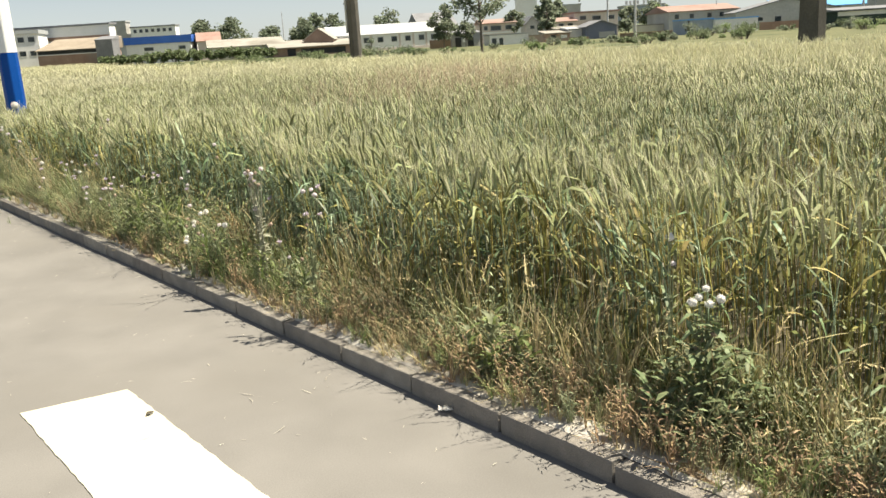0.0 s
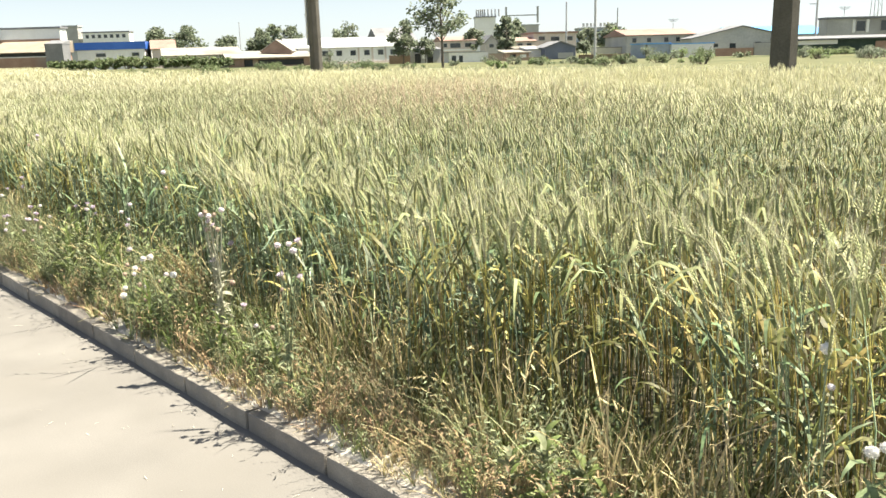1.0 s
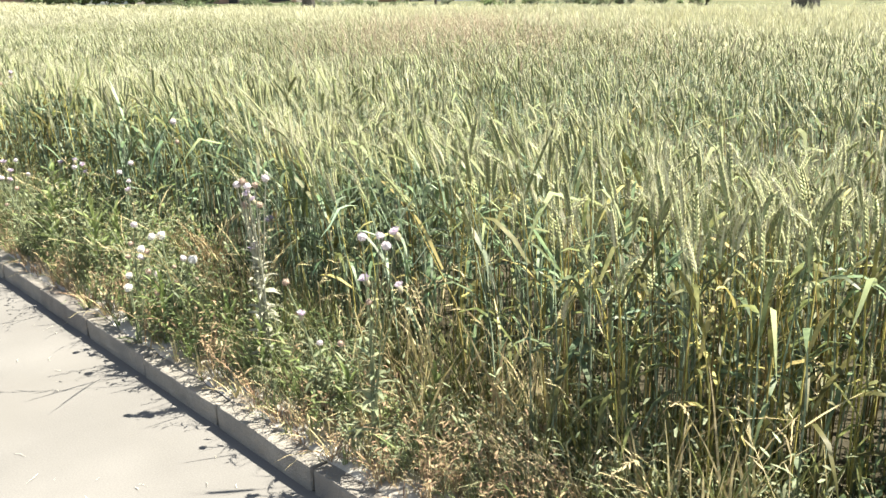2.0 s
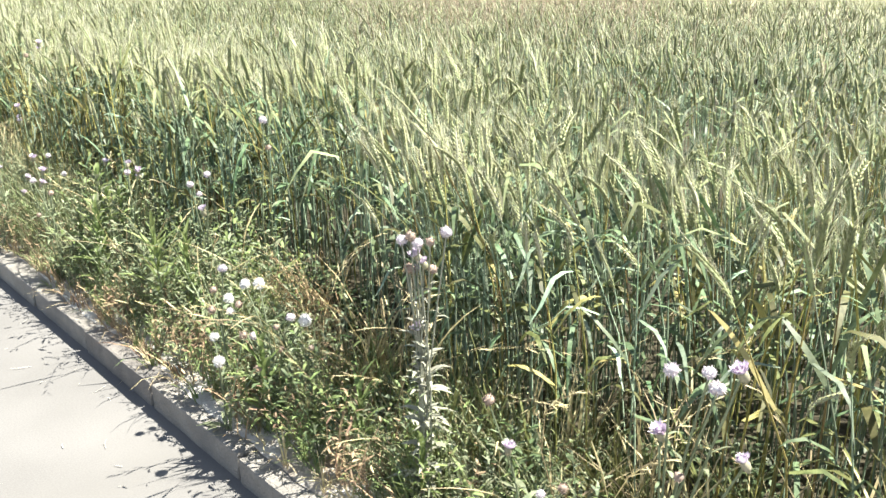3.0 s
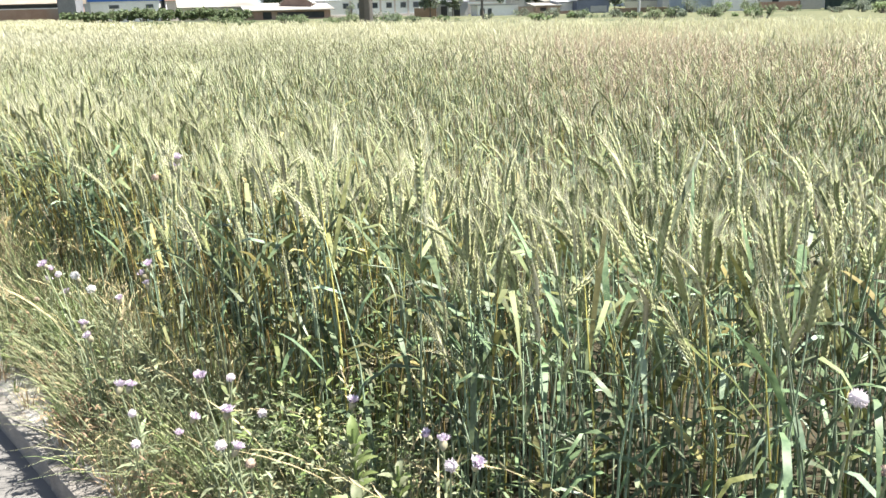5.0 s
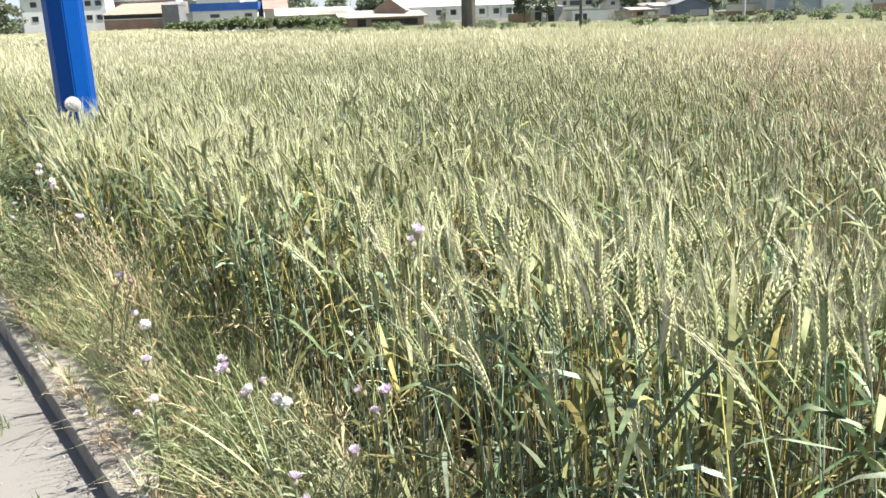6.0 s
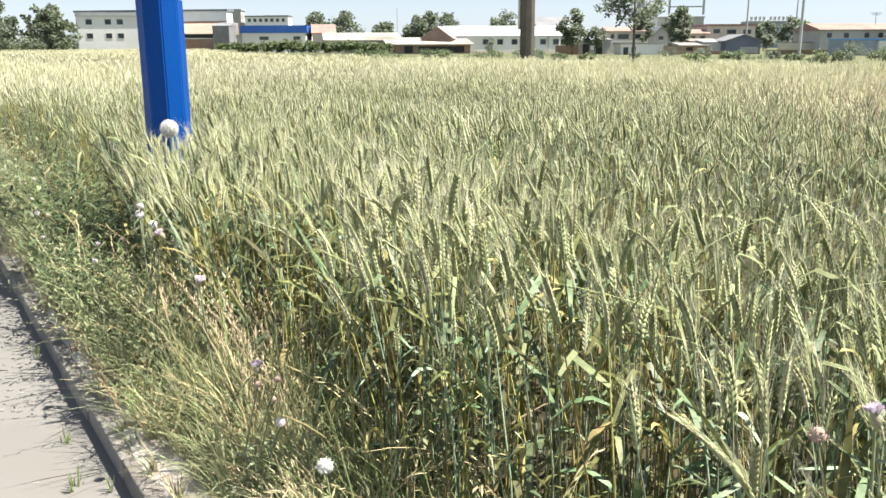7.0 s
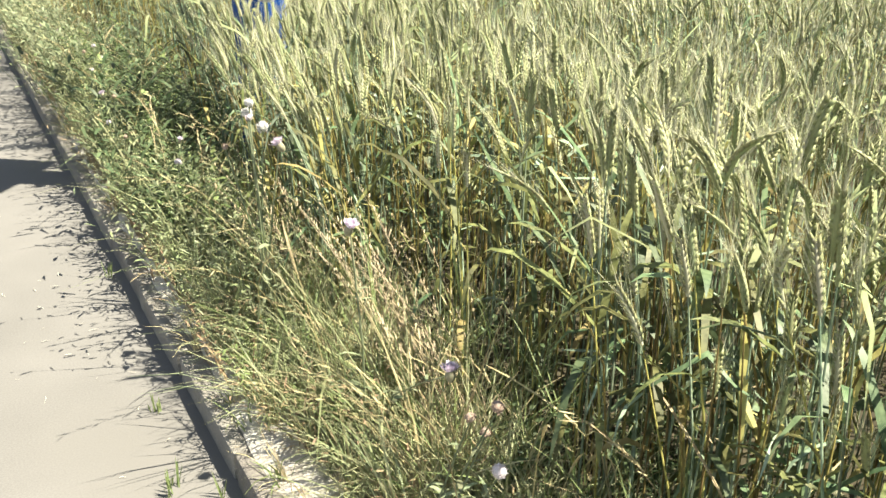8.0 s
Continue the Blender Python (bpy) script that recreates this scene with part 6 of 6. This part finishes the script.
# rough grass between the field and the houses
n = 2300
x = 18.2 + rng.exponential(6, n)
y = rng.uniform(4, 90, n)
keep = soft_noise(x, y, 0.5, 1.0) > -0.3
x, y = x[keep], y[keep]
strewn("rough_grass", "rough green and straw grass beyond the field", "grass", [tuft(600 + k, k % 4, 8, 0.5, 0.045, 0.9) for k in range(12)], [GRASS, HAY, DEEP, WEED], x, y, np.where(x < 19, -0.1, 0.0), rng.uniform(0.35, 1.2, len(x)), 0.25)


def far_woods():
    """A low belt of trees and scrub that closes the view behind the settlement."""
    r, s = random.Random(77), Shape()
    for k in range(420):
        u = r.uniform(-260, 230)
        dd = 275 + r.uniform(-12, 12) - abs(u) * 0.12
        h = 2.6 + 1.6 * math.sin(u * 0.21) * math.sin(u * 0.067 + 1) + r.uniform(-0.8, 0.8)
        leaves_about(s, Vector((u, dd, h * 0.55)), max(1.2, h * 0.62), 34, 1.0, r)
    ob = part("far_woods", s.mesh("far_woods", [CROWN]), None, None, "", TOWN)
    tagged(ob, "low belt of dull green trees far behind the houses", "woods", kind="stuff")


far_woods()


def scrap():
    bm = bmesh.new()
    r = random.Random(4)
    grid = [[bm.verts.new((0.012 * i - 0.03 + r.uniform(-0.004, 0.004), 0.012 * j - 0.02 + r.uniform(-0.004, 0.004), 0.008 + r.uniform(0, 0.022))) for i in range(6)] for j in range(5)]
    for a, b in zip(grid, grid[1:]):
        for i in range(5):
            bm.faces.new((a[i], a[i + 1], b[i + 1], b[i]))
    bmesh.ops.solidify(bm, geom=bm.faces[:], thickness=0.0008)
    tagged(part("paper_scrap", bm, FLUFF, None, "", pose(0.0, 4.445, 0.0, 0, 25, 30)), "crumpled white paper scrap against the kerb", "litter")


scrap()


def road_sprig(x, y, seed):
    r = random.Random(seed)
    ob = root("road_sprig", pose(x, y, 0), "small green grass sprig on the road edge", "grass", "sprigs on the road")
    s = Shape()
    for k in range(7):
        a, ln = r.uniform(0, 6.28), r.uniform(0.03, 0.075)
        d = Vector((math.cos(a) * 0.25, math.sin(a) * 0.25, 1))
        o = Vector((r.uniform(-0.012, 0.012), r.uniform(-0.012, 0.012), 0))
        s.blade([o, o + d * ln * 0.5, o + d * ln], (0.003, 0.005), (-math.sin(a), math.cos(a), 0), 0)
    part("foliage", s.mesh("foliage", [GRASS]), None, ob)


for k, (px, py) in enumerate(((-0.118, 11.21), (-0.10, 11.24), (-0.02, 11.15), (-0.07, 11.55), (-0.16, 10.75), (-0.13, 10.8), (-0.03, 12.45), (-0.14, 10.2))):
    road_sprig(px, py, k)


def dead_leaf(x, y, z, turn, size):
    bm = bmesh.new()
    rows = []
    for k in range(5):
        q = k / 4
        w = size * 0.32 * math.sin(math.pi * (0.06 + 0.88 * q))
        rows.append([bm.verts.new((size * (q - 0.5), s * w, 0.002 + 0.006 * abs(s) + 0.004 * math.sin(3 * q))) for s in (-1, 0, 1)])
    for a, c in zip(rows, rows[1:]):
        for i in range(2):
            bm.faces.new((a[i], a[i + 1], c[i + 1], c[i]))
    ob = part("dead_leaf", bm, surface("dark dead leaf", (0.05, 0.045, 0.035), (0.1, 0.085, 0.06), 40, 200, 0.8))
    ob.matrix_basis = pose(x, y, z, 0, 0, turn)
    tagged(ob, "small dark curled dead leaf on the white road bar", "leaf", "dead leaves on the road")


dead_leaf(-0.80, 5.28, 0.004, 20, 0.035)
dead_leaf(-1.165, 4.58, 0.003, -30, 0.05)
dead_leaf(-1.08, 4.62, 0.004, 60, 0.02)
